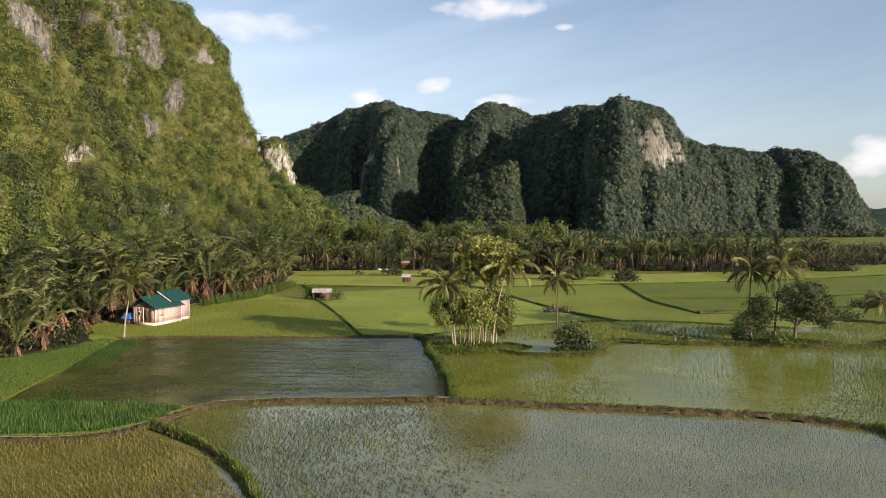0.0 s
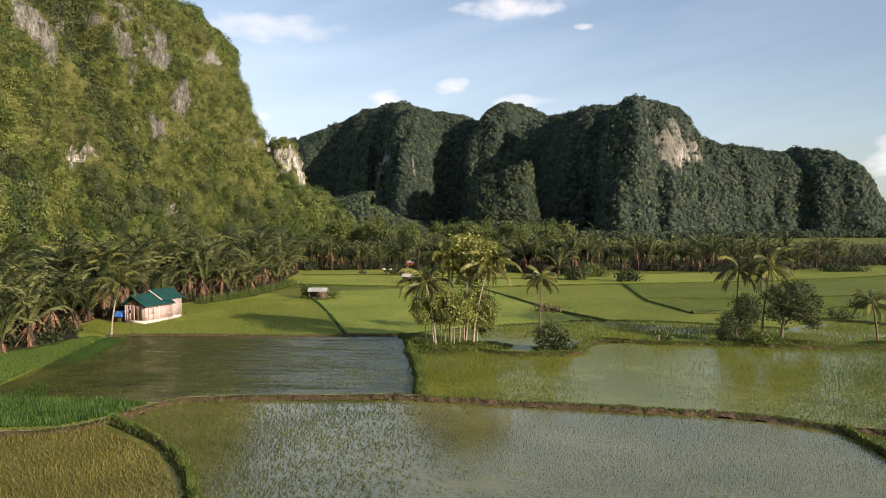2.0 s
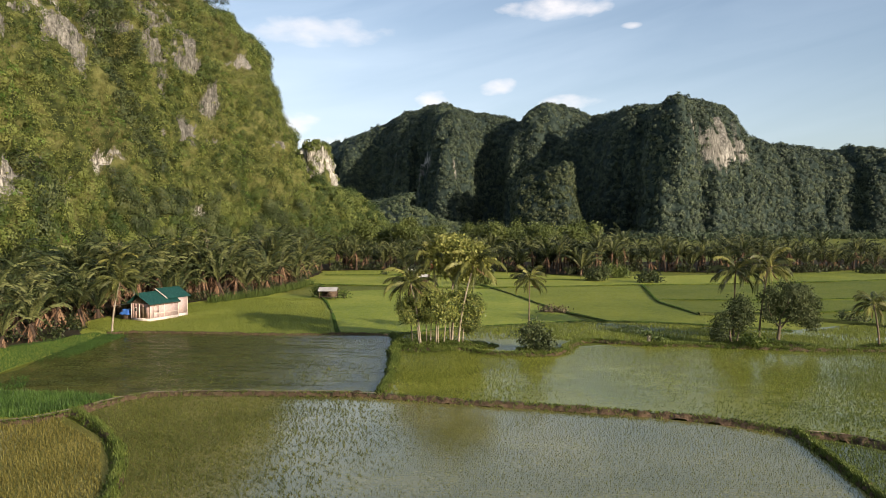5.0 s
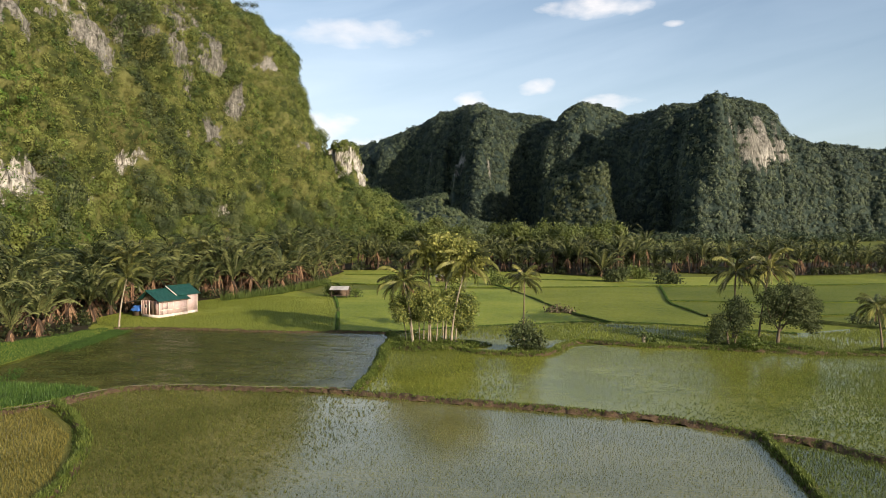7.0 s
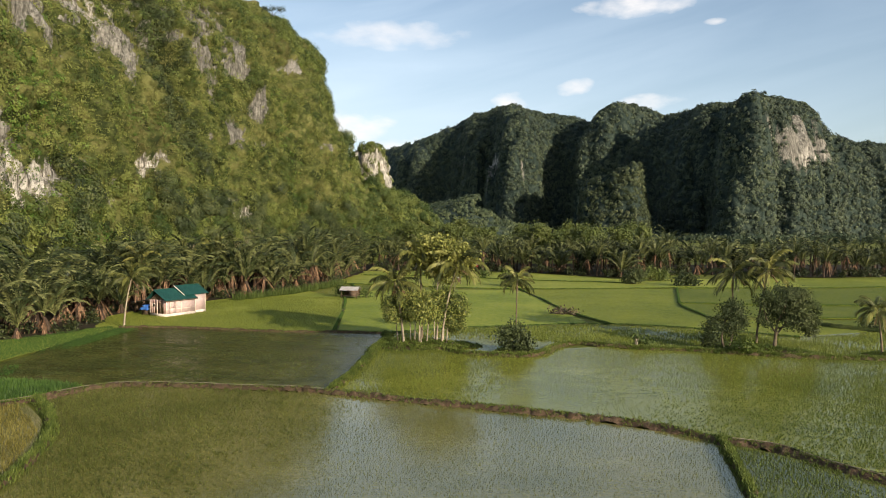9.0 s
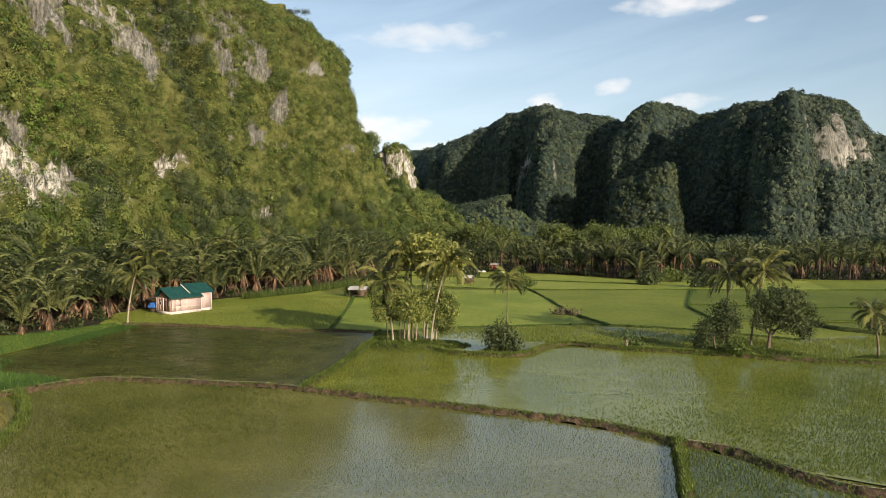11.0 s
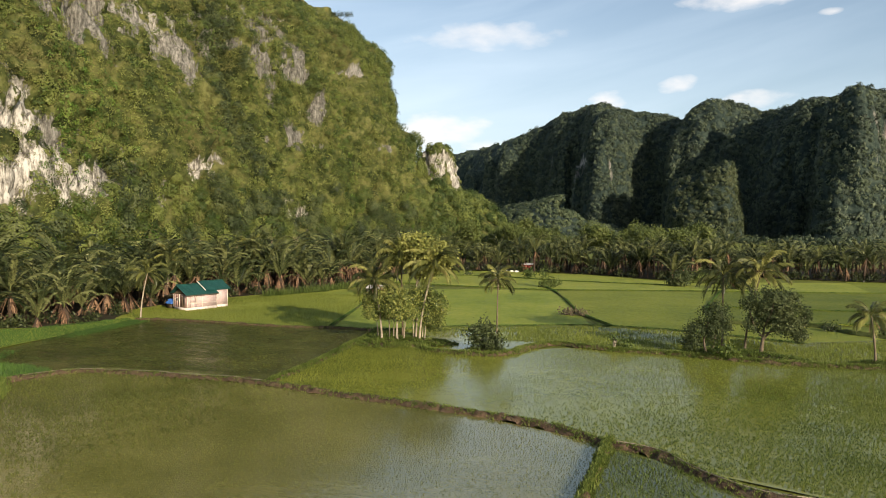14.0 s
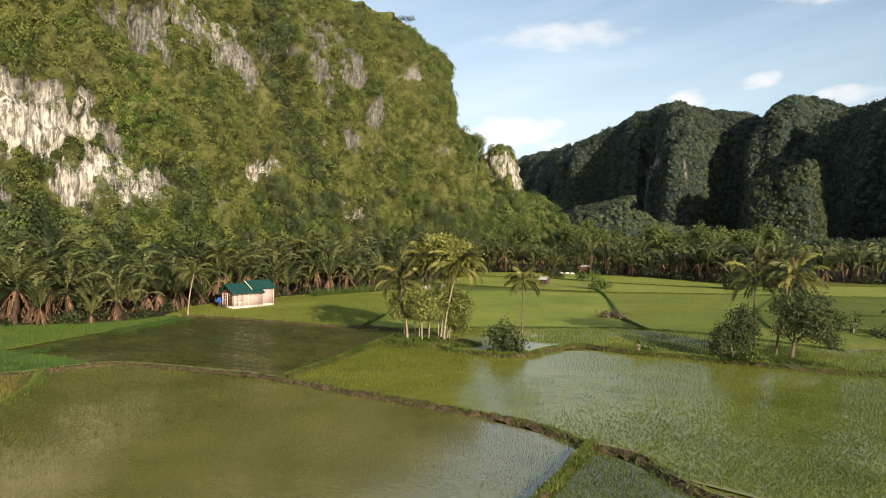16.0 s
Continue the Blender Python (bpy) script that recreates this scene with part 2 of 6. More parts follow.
M_TRUNK = earth_material("palm_trunk", (0.02, 0.015, 0.011), (0.05, 0.034, 0.025), (0.10, 0.07, 0.05), 2.0, 0.02)
M_DARKBARK = earth_material("dark_bark", (0.06, 0.045, 0.03), (0.11, 0.085, 0.06), (0.18, 0.14, 0.10), 2.0, 0.02)


def field_material(name="rice_field", gain=1.0):
    k = Nodes(name)
    rows = k.noise(2.2, 4, k.place(1.0, 0.35, 1))
    f = k.math("ADD", k.math("MULTIPLY", k.noise(0.045, 6, None, 0.7), 0.65), k.math("MULTIPLY", rows, 0.35))
    col = k.ramp(f, *((p, tuple(c * gain for c in rgb)) for p, rgb in ((0.36, (0.135, 0.17, 0.022)), (0.5, (0.215, 0.24, 0.033)), (0.64, (0.3, 0.3, 0.055)))))
    return k.done(col, 0.75, k.bump(k.noise(4, 6), 1.0, 0.3), 0.2)


def rock_material(name, base, size=1.0):
    """Limestone hung with scrub: the rock shows where the wall is bare."""
    k = Nodes(name)
    at = k.n("ShaderNodeAttribute")
    at.attribute_name = "rock"
    pale = k.n("ShaderNodeAttribute")
    pale.attribute_name = "pale"
    streak = k.noise(1.5 / size, 7, k.place(1, 1, 0.12), 0.72)
    grain = k.noise(1.6 / size, 6)
    grey = k.ramp(k.math("ADD", k.math("MULTIPLY", streak, 0.7), k.math("MULTIPLY", grain, 0.3)),
                  (0.38, (0.03, 0.029, 0.026)), (0.5, (0.105, 0.1, 0.09)), (0.62, (0.23, 0.22, 0.2)))
    white = k.ramp(k.math("ADD", k.math("MULTIPLY", streak, 0.75), k.math("MULTIPLY", k.noise(0.5, 6), 0.25)), (0.40, (0.06, 0.054, 0.046)), (0.47, (0.21, 0.195, 0.172)), (0.55, (0.52, 0.495, 0.46)))
    stone = k.mix(pale.outputs["Fac"], grey, white)
    tone = k.math("ADD", k.math("MULTIPLY", k.math("SUBTRACT", k.noise(0.07, 4), 0.5), 1.4), k.math("MULTIPLY", k.math("SUBTRACT", k.noise(0.3, 3), 0.5), 2.1))
    green = k.ramp(k.math("ADD", tone, 0.5), (0.2, base[0]), (0.5, base[1]), (0.8, base[2]))
    edge = k.math("ADD", at.outputs["Fac"], k.math("MULTIPLY", k.math("SUBTRACT", k.noise(1.3, 5, k.place(1, 1, 0.45)), 0.5), 1.5))
    fac = k.ramp(edge, (0.45, (0, 0, 0)), (0.56, (1, 1, 1)))
    col = k.mix(fac, green, stone)
    return k.done(col, 0.9, k.bump(k.math("ADD", k.noise(1.1, 7), k.math("MULTIPLY", k.noise(4.5, 5), 0.4)), 1.0, 0.7), 0.15)


M_FIELD = field_material()
M_PLAIN = field_material("far_rice_plain", 0.55)
M_KARST = rock_material("scrubby_limestone", ((0.02, 0.028, 0.008), (0.06, 0.07, 0.02), (0.115, 0.116, 0.04)))
# far hill greens carry the same blue haze in their base colours
M_FARROCK = rock_material("hazy_wooded_limestone", ((0.011, 0.019, 0.017), (0.022, 0.034, 0.028), (0.04, 0.054, 0.042)), 3.0)


# ---------------------------------------------------------------- mesh tools
def mesh_of(name, V, F, material):
    V, F = np.asarray(V, np.float32), np.asarray(F, np.int32)
    me = bpy.data.meshes.new(name)
    me.vertices.add(len(V))
    me.vertices.foreach_set("co", V.ravel())
    me.loops.add(F.size)
    me.loops.foreach_set("vertex_index", F.ravel())
    me.polygons.add(len(F))
    me.polygons.foreach_set("loop_start", np.arange(0, F.size, F.shape[1], dtype=np.int32))
    me.update(calc_edges=True)
    me.materials.append(material)
    return me


def part(name, geo, material, parent=None, label="", smooth=False):
    """One mesh object from (vertices, faces) or a bmesh."""
    if isinstance(geo, bmesh.types.BMesh):
        me = bpy.data.meshes.new(name)
        geo.to_mesh(me)
        geo.free()
        me.materials.append(material)
    else:
        me = mesh_of(name, geo[0], geo[1], material)
    if smooth:
        me.shade_smooth()
    ob = new(name, me)
    ob.parent = parent
    return tagged(ob, label)


def thing(name, at, label, category, group="", kind="", rz=0.0):
    ob = new(name)
    ob.matrix_world = pose(*at, 0, 0, rz)
    return tagged(ob, label, category, group, kind)


def join(parts):
    V, F, n = [], [], 0
    for v, f in parts:
        V.append(v)
        F.append(np.asarray(f) + n)
        n += len(v)
    return np.concatenate(V), np.concatenate(F)


def spread(v, f, places, yaws, scales):
    """Copies of one piece, joined: turned about z, scaled and set down."""
    c, s = np.cos(yaws)[:, None], np.sin(yaws)[:, None]
    sc = np.asarray(scales)
    sc = sc[:, None] if sc.ndim == 1 else sc[:, None, :]
    if sc.ndim == 2:
        sc = np.repeat(sc[:, :, None], 3, 2)
    w = v[None] * sc
    x, y = w[..., 0] * c - w[..., 1] * s, w[..., 0] * s + w[..., 1] * c
    V = np.stack((x, y, w[..., 2]), -1) + places[:, None, :]
    F = f[None] + (np.arange(len(places)) * len(v))[:, None, None]
    return V.reshape(-1, 3), F.reshape(-1, f.shape[1])


def lattice(P, seed):
    P = P.astype(np.int64)
    h = (P[..., 0] * 374761393 + P[..., 1] * 668265263 + P[..., 2] * 2147483647 + seed * 974634777) & 0xFFFFFFFF
    h = ((h ^ (h >> 13)) * 1274126177) & 0xFFFFFFFF
    h = h ^ (h >> 16)
    return (h & 0xFFFF) / 65535.0


def vnoise(P, seed=0):
    P = np.asarray(P, float)
    i = np.floor(P)
    f = P - i
    f = f * f * (3 - 2 * f)
    r = 0.0
    for dx in (0, 1):
        for dy in (0, 1):
            for dz in (0, 1):
                w = (f[..., 0] if dx else 1 - f[..., 0]) * (f[..., 1] if dy else 1 - f[..., 1]) * (f[..., 2] if dz else 1 - f[..., 2])
                r = r + w * lattice(i + (dx, dy, dz), seed)
    return r - 0.5


def fbm(P, octaves=3, seed=0):
    return sum(vnoise(np.asarray(P) * 2 ** k, seed + k) / 2 ** k for k in range(octaves))


def domes(P, size, seed):
    """Rounded humps packed side by side: 1 on a hump's top, 0 in the creases."""
    Q = np.asarray(P, float) / size
    i = np.floor(Q)
    best = np.full(len(Q), 9.0)
    for dx in (-1, 0, 1):
        for dy in (-1, 0, 1):
            for dz in (-1, 0, 1):
                c = i + (dx, dy, dz)
                o = np.stack([lattice(c, seed + 31 * k) for k in range(3)], -1)
                best = np.minimum(best, ((c + o - Q) ** 2).sum(-1))
    return np.clip(1 - best, 0, 1)


def curve(points, step):
    """Smooth resampling of a polyline of any dimension."""
    P = np.asarray(points, float)
    Q = np.vstack((2 * P[0] - P[1], P, 2 * P[-1] - P[-2]))
    out = []
    for i in range(1, len(Q) - 2):
        n = max(2, int(np.linalg.norm((Q[i + 1] - Q[i])[:2]) / step))
        t = np.arange(n)[:, None] / n
        a, b, c, d = Q[i - 1], Q[i], Q[i + 1], Q[i + 2]
        out.append(0.5 * (2 * b + (c - a) * t + (2 * a - 5 * b + 4 * c - d) * t ** 2 + (3 * b - 3 * c + d - a) * t ** 3))
    out.append(P[-1:])
    return np.concatenate(out)


def grid_faces(nu, nv):
    i = (np.arange(nu - 1)[:, None] * nv + np.arange(nv - 1)[None]).ravel()
    return np.stack((i, i + nv, i + nv + 1, i + 1), 1)


def tube(path, radii, sides=7):
    """A tapered round stem along a path."""
    P, R = np.asarray(path, float), np.asarray(radii, float)
    T = np.gradient(P, axis=0)
    T /= np.linalg.norm(T, axis=1)[:, None]
    A = np.cross(T, (0.31, 0.92, 0.12))
    A /= np.linalg.norm(A, axis=1)[:, None]
    B = np.cross(T, A)
    ang = np.arange(sides + 1) / sides * 2 * np.pi
    V = P[:, None] + R[:, None, None] * (np.cos(ang)[None, :, None] * A[:, None] + np.sin(ang)[None, :, None] * B[:, None])
    return V.reshape(-1, 3), grid_faces(len(P), sides + 1)


def box(x0, x1, y0, y1, z0, z1):
    V = np.array([(x, y, z) for x in (x0, x1) for y in (y0, y1) for z in (z0, z1)], float)
    return V, np.array([(0, 1, 3, 2), (4, 6, 7, 5), (0, 4, 5, 1), (2, 3, 7, 6), (0, 2, 6, 4), (1, 5, 7, 3)])


def inside(P, poly):
    x, y = P[:, 0], P[:, 1]
    r = np.zeros(len(P), bool)
    for (x0, y0), (x1, y1) in zip(poly, poly[1:] + poly[:1]):
        if y0 != y1:
            r ^= ((y0 > y) != (y1 > y)) & (x < (x1 - x0) * (y - y0) / (y1 - y0) + x0)
    return r


rng = np.random.default_rng(7)


# ---------------------------------------------------------------- plants
def leaves(centres, size, flat=0.5, rand=rng, corners=4, facing=None, loose=0.75):
    """Pointed leaves, one at each centre, turned every way; flat: how much they lie level."""
    n = len(centres)
    size = np.broadcast_to(size, n) * rand.uniform(0.7, 1.3, n)
    d = rand.normal(size=(n, 3))
    d[:, 2] *= 1 - flat
    d /= np.linalg.norm(d, axis=1)[:, None]
    if facing is not None:
        up = facing + rand.normal(size=(n, 3)) * loose
        up /= np.linalg.norm(up, axis=1)[:, None]
        d = np.cross(up, d)
        d /= np.maximum(np.linalg.norm(d, axis=1)[:, None], 1e-6)
        s = np.cross(up, d)
    else:
        s = np.cross(d, rand.normal(size=(n, 3)))
        s /= np.linalg.norm(s, axis=1)[:, None]
    d, s = d * size[:, None] * 0.6, s * size[:, None] * 0.34
    if corners == 3:
        V = np.stack((centres - d * 0.8 + s * 1.25, centres + d, centres - d * 0.8 - s * 1.25), 1)
        return V.reshape(-1, 3), np.arange(n * 3).reshape(-1, 3)
    V = np.stack((centres - d, centres + s - d * 0.1, centres + d, centres - s - d * 0.1), 1)
    F = np.arange(n)[:, None] * 4 + np.array((0, 1, 2, 3))[None]
    return V.reshape(-1, 3), F


def crown(blobs, leaf, dens, flat=0.4, rand=rng, corners=4):
    """Leaves in clumps over the outside of some ellipsoids (x, y, z, rx, ry, rz)."""
    C, U = [], []
    for x, y, z, rx, ry, rz in blobs:
        nc = max(4, int(dens * (rx * ry + rx * rz + ry * rz) / 3))
        d = rand.normal(size=(nc, 3))
        d /= np.linalg.norm(d, axis=1)[:, None]
        r = (rand.uniform(0.5, 1.05, nc) * (1 + 0.55 * vnoise(d * 1.9 + (x * 3.1, y * 2.3, z * 2.7), 5)))[:, None]
        c = np.array((x, y, z)) + d * r * (rx, ry, rz)
        gap = vnoise(c * 1.15, 6) > -0.17
        c, d, nc = c[gap], d[gap], int(gap.sum())
        per = 9
        spread_ = rand.normal(size=(nc, per, 3)) * leaf * 1.15
        C.append((c[:, None] + spread_).reshape(-1, 3))
        U.append(np.repeat(d + (0, 0, 0.35), per, 0))
    return leaves(np.concatenate(C), leaf, flat, rand, corners, np.concatenate(U), 0.8)


def frond(length, rise, droop, width, pairs, rand, hang=0.42, broad=0.5, ahead=0.78, bend=1.35):
    """A feather leaf: midrib and drooping leaflets, in the xz plane."""
    t = np.linspace(0, 1, 9)
    a = rise - droop * t ** bend
    step = length / 8
    P = np.zeros((9, 3))
    for i in range(1, 9):
        am = (a[i] + a[i - 1]) / 2
        P[i] = P[i - 1] + step * np.array((math.cos(am), 0, math.sin(am)))
    rib = np.array([[p + (0, s * 0.035 * (1 - 0.8 * u), 0) for s in (-1, 1)] for p, u in zip(P, t)]).reshape(-1, 3)
    F = [(2 * i, 2 * i + 2, 2 * i + 3, 2 * i + 1) for i in range(8)]
    V = [rib]
    n = 18
    for k in range(pairs):
        u = 0.14 + 0.86 * (k + rand.uniform(0, 0.6)) / pairs
        j = min(int(u * 8), 7)
        w = u * 8 - j
        p = P[j] * (1 - w) + P[j + 1] * w
        fw = (P[j + 1] - P[j]) / step
        ll = width * (0.45 + 0.9 * math.sin(math.pi * min(1, u * 0.85 + 0.12)) ** 0.8) * 0.8
        for s in (-1, 1):
            tip = p + fw * ll * ahead + np.array((0, s * ll * (1.22 - ahead), ll * rand.uniform(-hang - 0.18, -hang + 0.18)))
            bw = fw * (length / pairs * broad)
            mid = (p + tip) / 2 + (0, 0, ll * 0.1)
            V.append(np.array((p - bw, mid - bw * 0.8, tip, mid + bw * 1.0)))
            F.append((n, n + 1, n + 2, n + 3))
            n += 4
    return np.concatenate(V), np.array(F)


def frond_tone(ob, pairs, seed):
    """A tone of its own for each frond of a crown."""
    n = len(ob.data.vertices)
    each = 18 + 8 * pairs
    val = np.repeat(np.random.default_rng(seed).uniform(-0.5, 0.5, n // each + 1), each)[:n]
    ob.data.attributes.new("tone", "FLOAT", "POINT").data.foreach_set("value", val.astype(np.float32))
    return ob


def turn(v, yaw, roll=0.0):
    cr, sr = math.cos(roll), math.sin(roll)
    v = np.stack((v[:, 0], v[:, 1] * cr - v[:, 2] * sr, v[:, 1] * sr + v[:, 2] * cr), 1)
    c, s = math.cos(yaw), math.sin(yaw)
    return np.stack((v[:, 0] * c - v[:, 1] * s, v[:, 0] * s + v[:, 1] * c, v[:, 2]), 1)


def palm_head(count, length, rise0, rise1, droop, width, pairs, rand, hang=0.42, broad=0.5, bend=1.35):
    P = []
    for i in range(count):
        u = i / max(1, count - 1)
        v, f = frond(length * rand.uniform(0.8, 1.1), rise0 + (rise1 - rise0) * u + rand.uniform(-0.15, 0.15),
                     droop * rand.uniform(0.75, 1.25), width, pairs, rand, hang, broad, 0.78, bend)
        v = turn(v, i * 2.4 + rand.uniform(-0.3, 0.3), rand.uniform(-0.3, 0.3))
        P.append((v, f))
    return join(P)


def stem(height, lean, yaw, r0, r1, rand, swell=1.35, sides=8):
    t = np.linspace(0, 1, sides + 1)
    off = lean * t ** 1.6
    path = np.stack((off * math.cos(yaw), off * math.sin(yaw), height * t), 1)
    rad = (r0 + (r1 - r0) * t) * (1 + (swell - 1) * np.exp(-t * 12))
    return path, tube(path, rad, sides)


def coconut_palm(at, height, lean, yaw, seed, label, fronds=20, length=3.3, bark=M_BARK, girth=0.12):
    rand = np.random.default_rng(seed)
    p = thing("coconut_palm", at, label, "palm tree", "coconut palms of the paddies")
    path, t = stem(height, lean, yaw, girth, girth * 0.65, rand)
    part("trunk", t, bark, p, smooth=True)
    v, f = palm_head(fronds, length * 1.25, 1.4, -0.2, 1.55, 0.9, 20, rand, 0.65, 0.6, 1.6)
    frond_tone(part("crown", (v + path[-1], f), M_COCO, p), 20, seed)
    v, f = palm_head(2, length * 0.6, -0.6, -1.1, 0.4, 0.5, 10, rand)
    part("dead_frond", (v + path[-1] - (0, 0, 0.15), f), M_DEAD, p, "withered hanging fronds")
    return p


def leafy_tree(name, at, trunks, blobs, leaf, dens, mat, label, category, bark=M_BARK, group="", flat=0.4, seed=1):
    """trunks: (path points, base radius); each trunk is a part, and so is the crown."""
    rand = np.random.default_rng(seed)
    p = thing(name, at, label, category, group)
    for path, r in trunks:
        q = curve(path, 0.4)
        part("trunk", tube(q, np.linspace(r, r * 0.35, len(q)), 7), bark, p, smooth=True)
    part("crown", crown(blobs, leaf, dens, flat, rand), mat, p)
    return p


# ---------------------------------------------------------------- ground, paddies, bunds
ground_geo = (np.array([(-4800, -1500, -0.12), (4800, -1500, -0.12), (4800, 4900, -0.12), (-4800, 4900, -0.12)], float), np.array([(0, 1, 2, 3)]))
tagged(part("ground", ground_geo, M_PLAIN), "wide flat valley floor of bright green rice", "ground", kind="structure")


def sheet(name, poly, z, material, label, category, soft=0.0):
    if soft:
        ring = curve(poly + poly[:1], 0.7)[:-1]
        ring = ring + soft * np.stack((fbm(np.column_stack((ring * 0.5, np.zeros(len(ring)))), 3, 77), fbm(np.column_stack((ring * 0.5, np.ones(len(ring)))), 3, 78)), 1)
        poly = [tuple(p) for p in ring]
    bm = bmesh.new()
    f = bm.faces.new([bm.verts.new((x, y, z)) for x, y in poly])
    bmesh.ops.triangulate(bm, faces=[f])
    bmesh.ops.recalc_face_normals(bm, faces=bm.faces)
    for f in bm.faces:
        if f.normal.z < 0:
            f.normal_flip()
    return tagged(part(name, bm, material), label, category, kind="structure")


MAIN = [(-95, 42), (-60, 45), (-45, 46), (-35, 46.5), (-29, 47.4), (-26.8, 50.6), (-25.2, 55), (-22.5, 57), (-16.5, 57.9), (-10, 58.5), (-5.8, 58.4),
        (3, 57), (11.5, 55.8), (19.3, 54.2), (23.6, 51.6), (27.3, 50.3), (29.6, 47.5), (32.8, 45.0), (37, 45), (48, 43), (80, 38)]
LOOP = [(-26.6, 50.2), (-23.2, 47.4), (-19.6, 43.6), (-17, 39.9), (-15, 36), (-13.9, 33.2), (-12.5, 26), (-12, 8)]
SIDE = [(24.0, 51.2), (24.1, 45), (24.1, 40), (24, 30), (24, 8)]
POND_R = [(-5.6, 59.0), (-6.2, 66), (-7.6, 75), (-8.6, 80), (-9.4, 87), (-10.8, 90.6)]
BACK = [(-47, 87.4), (-44, 88.3), (-38, 89), (-25, 89.2), (-17, 90.4), (-10.8, 90.8)]
POOL = [(-4, 79.6), (-1, 80.6), (1.5, 78.6), (4.5, 78.2), (8, 78.4), (10, 80.5), (10.6, 84), (13, 88.5), (17, 87.6), (20.4, 86.4), (25, 86.6), (31, 85.6), (37, 84.8), (45, 85.6), (60, 86), (95, 88)]
UPPER = [(-10.8, 90.8), (-6, 95), (-2, 98), (6.4, 102.6), (14.3, 106.3), (23.2, 106.2), (32, 103.5), (40, 100)]
HUTLINE = [(-18.0, 91.5), (-19.5, 96), (-24.1, 110.7), (-29, 125), (-32.4, 134)]
DIAG = [(17.3, 106.5), (13.5, 114), (9.7, 122.8), (4, 142), (-2.3, 161), (-7, 172)]
DIAG2 = [(32, 117), (29.5, 132), (29.2, 139), (30.4, 156), (31.6, 173)]
EAST = [(62, 96), (51, 108.6), (47, 112), (43, 118), (32, 117)]

sheet("paddy_water_near", [(-26, 49.5), (-24.5, 55.6), (-16.5, 57.6), (-5.8, 58.2), (11.5, 55.5), (23.6, 51.3), (24, 5), (-12, 5), (-15, 36), (-19.6, 43.6)], 0.0, M_PADDY,
      "flooded paddy of grey-brown muddy water with rows of seedlings", "paddy")
sheet("paddy_water_west", [(-95, 41.5), (-35, 46.2), (-27.2, 49.6), (-19.6, 43.6), (-15, 36), (-12, 5), (-95, 5)], 0.004, M_PADDY,
      "flooded paddy full of yellowing rice", "paddy")
sheet("paddy_water_east", [(24, 51), (30, 46.8), (37, 44.8), (80, 37.8), (80, 5), (24, 5)], 0.004, M_CORNER, "flooded corner paddy thick with seedlings", "paddy")
sheet("paddy_water_middle", [(-5.4, 58.6), (11.5, 56), (24, 51.6), (30, 47.5), (37, 45.2), (80, 38.2), (95, 60), (95, 88), (45, 85.8), (25, 86.6), (17, 87.6), (10.6, 84), (10, 80.5), (4.5, 78.2), (-1, 80.6), (-8.6, 80)], 0.0, M_MID,
      "flooded paddy with green rice standing in water", "paddy")
sheet("paddy_water_back", [(-10.8, 90.8), (-9, 80), (-1, 80.6), (4.5, 78.4), (10, 80.5), (10.6, 84), (13, 88.4), (20.4, 86.4), (31, 85.6), (45, 85.6), (95, 88), (95, 97), (62, 98), (51, 108.4), (40, 101), (32, 103.6), (23.2, 106), (14.3, 106), (6.4, 102.4), (-2, 97.8)], 0.004, M_MID,
      "wet strip of paddy with open shallow water", "paddy")
sheet("pond_water", [(-41, 55.9), (-43, 67.6), (-46.4, 87), (-38, 88.9), (-25, 89.1), (-10.8, 90.7), (-8.8, 80), (-7.5, 75), (-5.6, 60), (-10, 59), (-24.5, 57.4), (-27.5, 55.6)], 0.006, M_POND,
      "open fallow paddy of brown rippled water", "pond", 1.2)


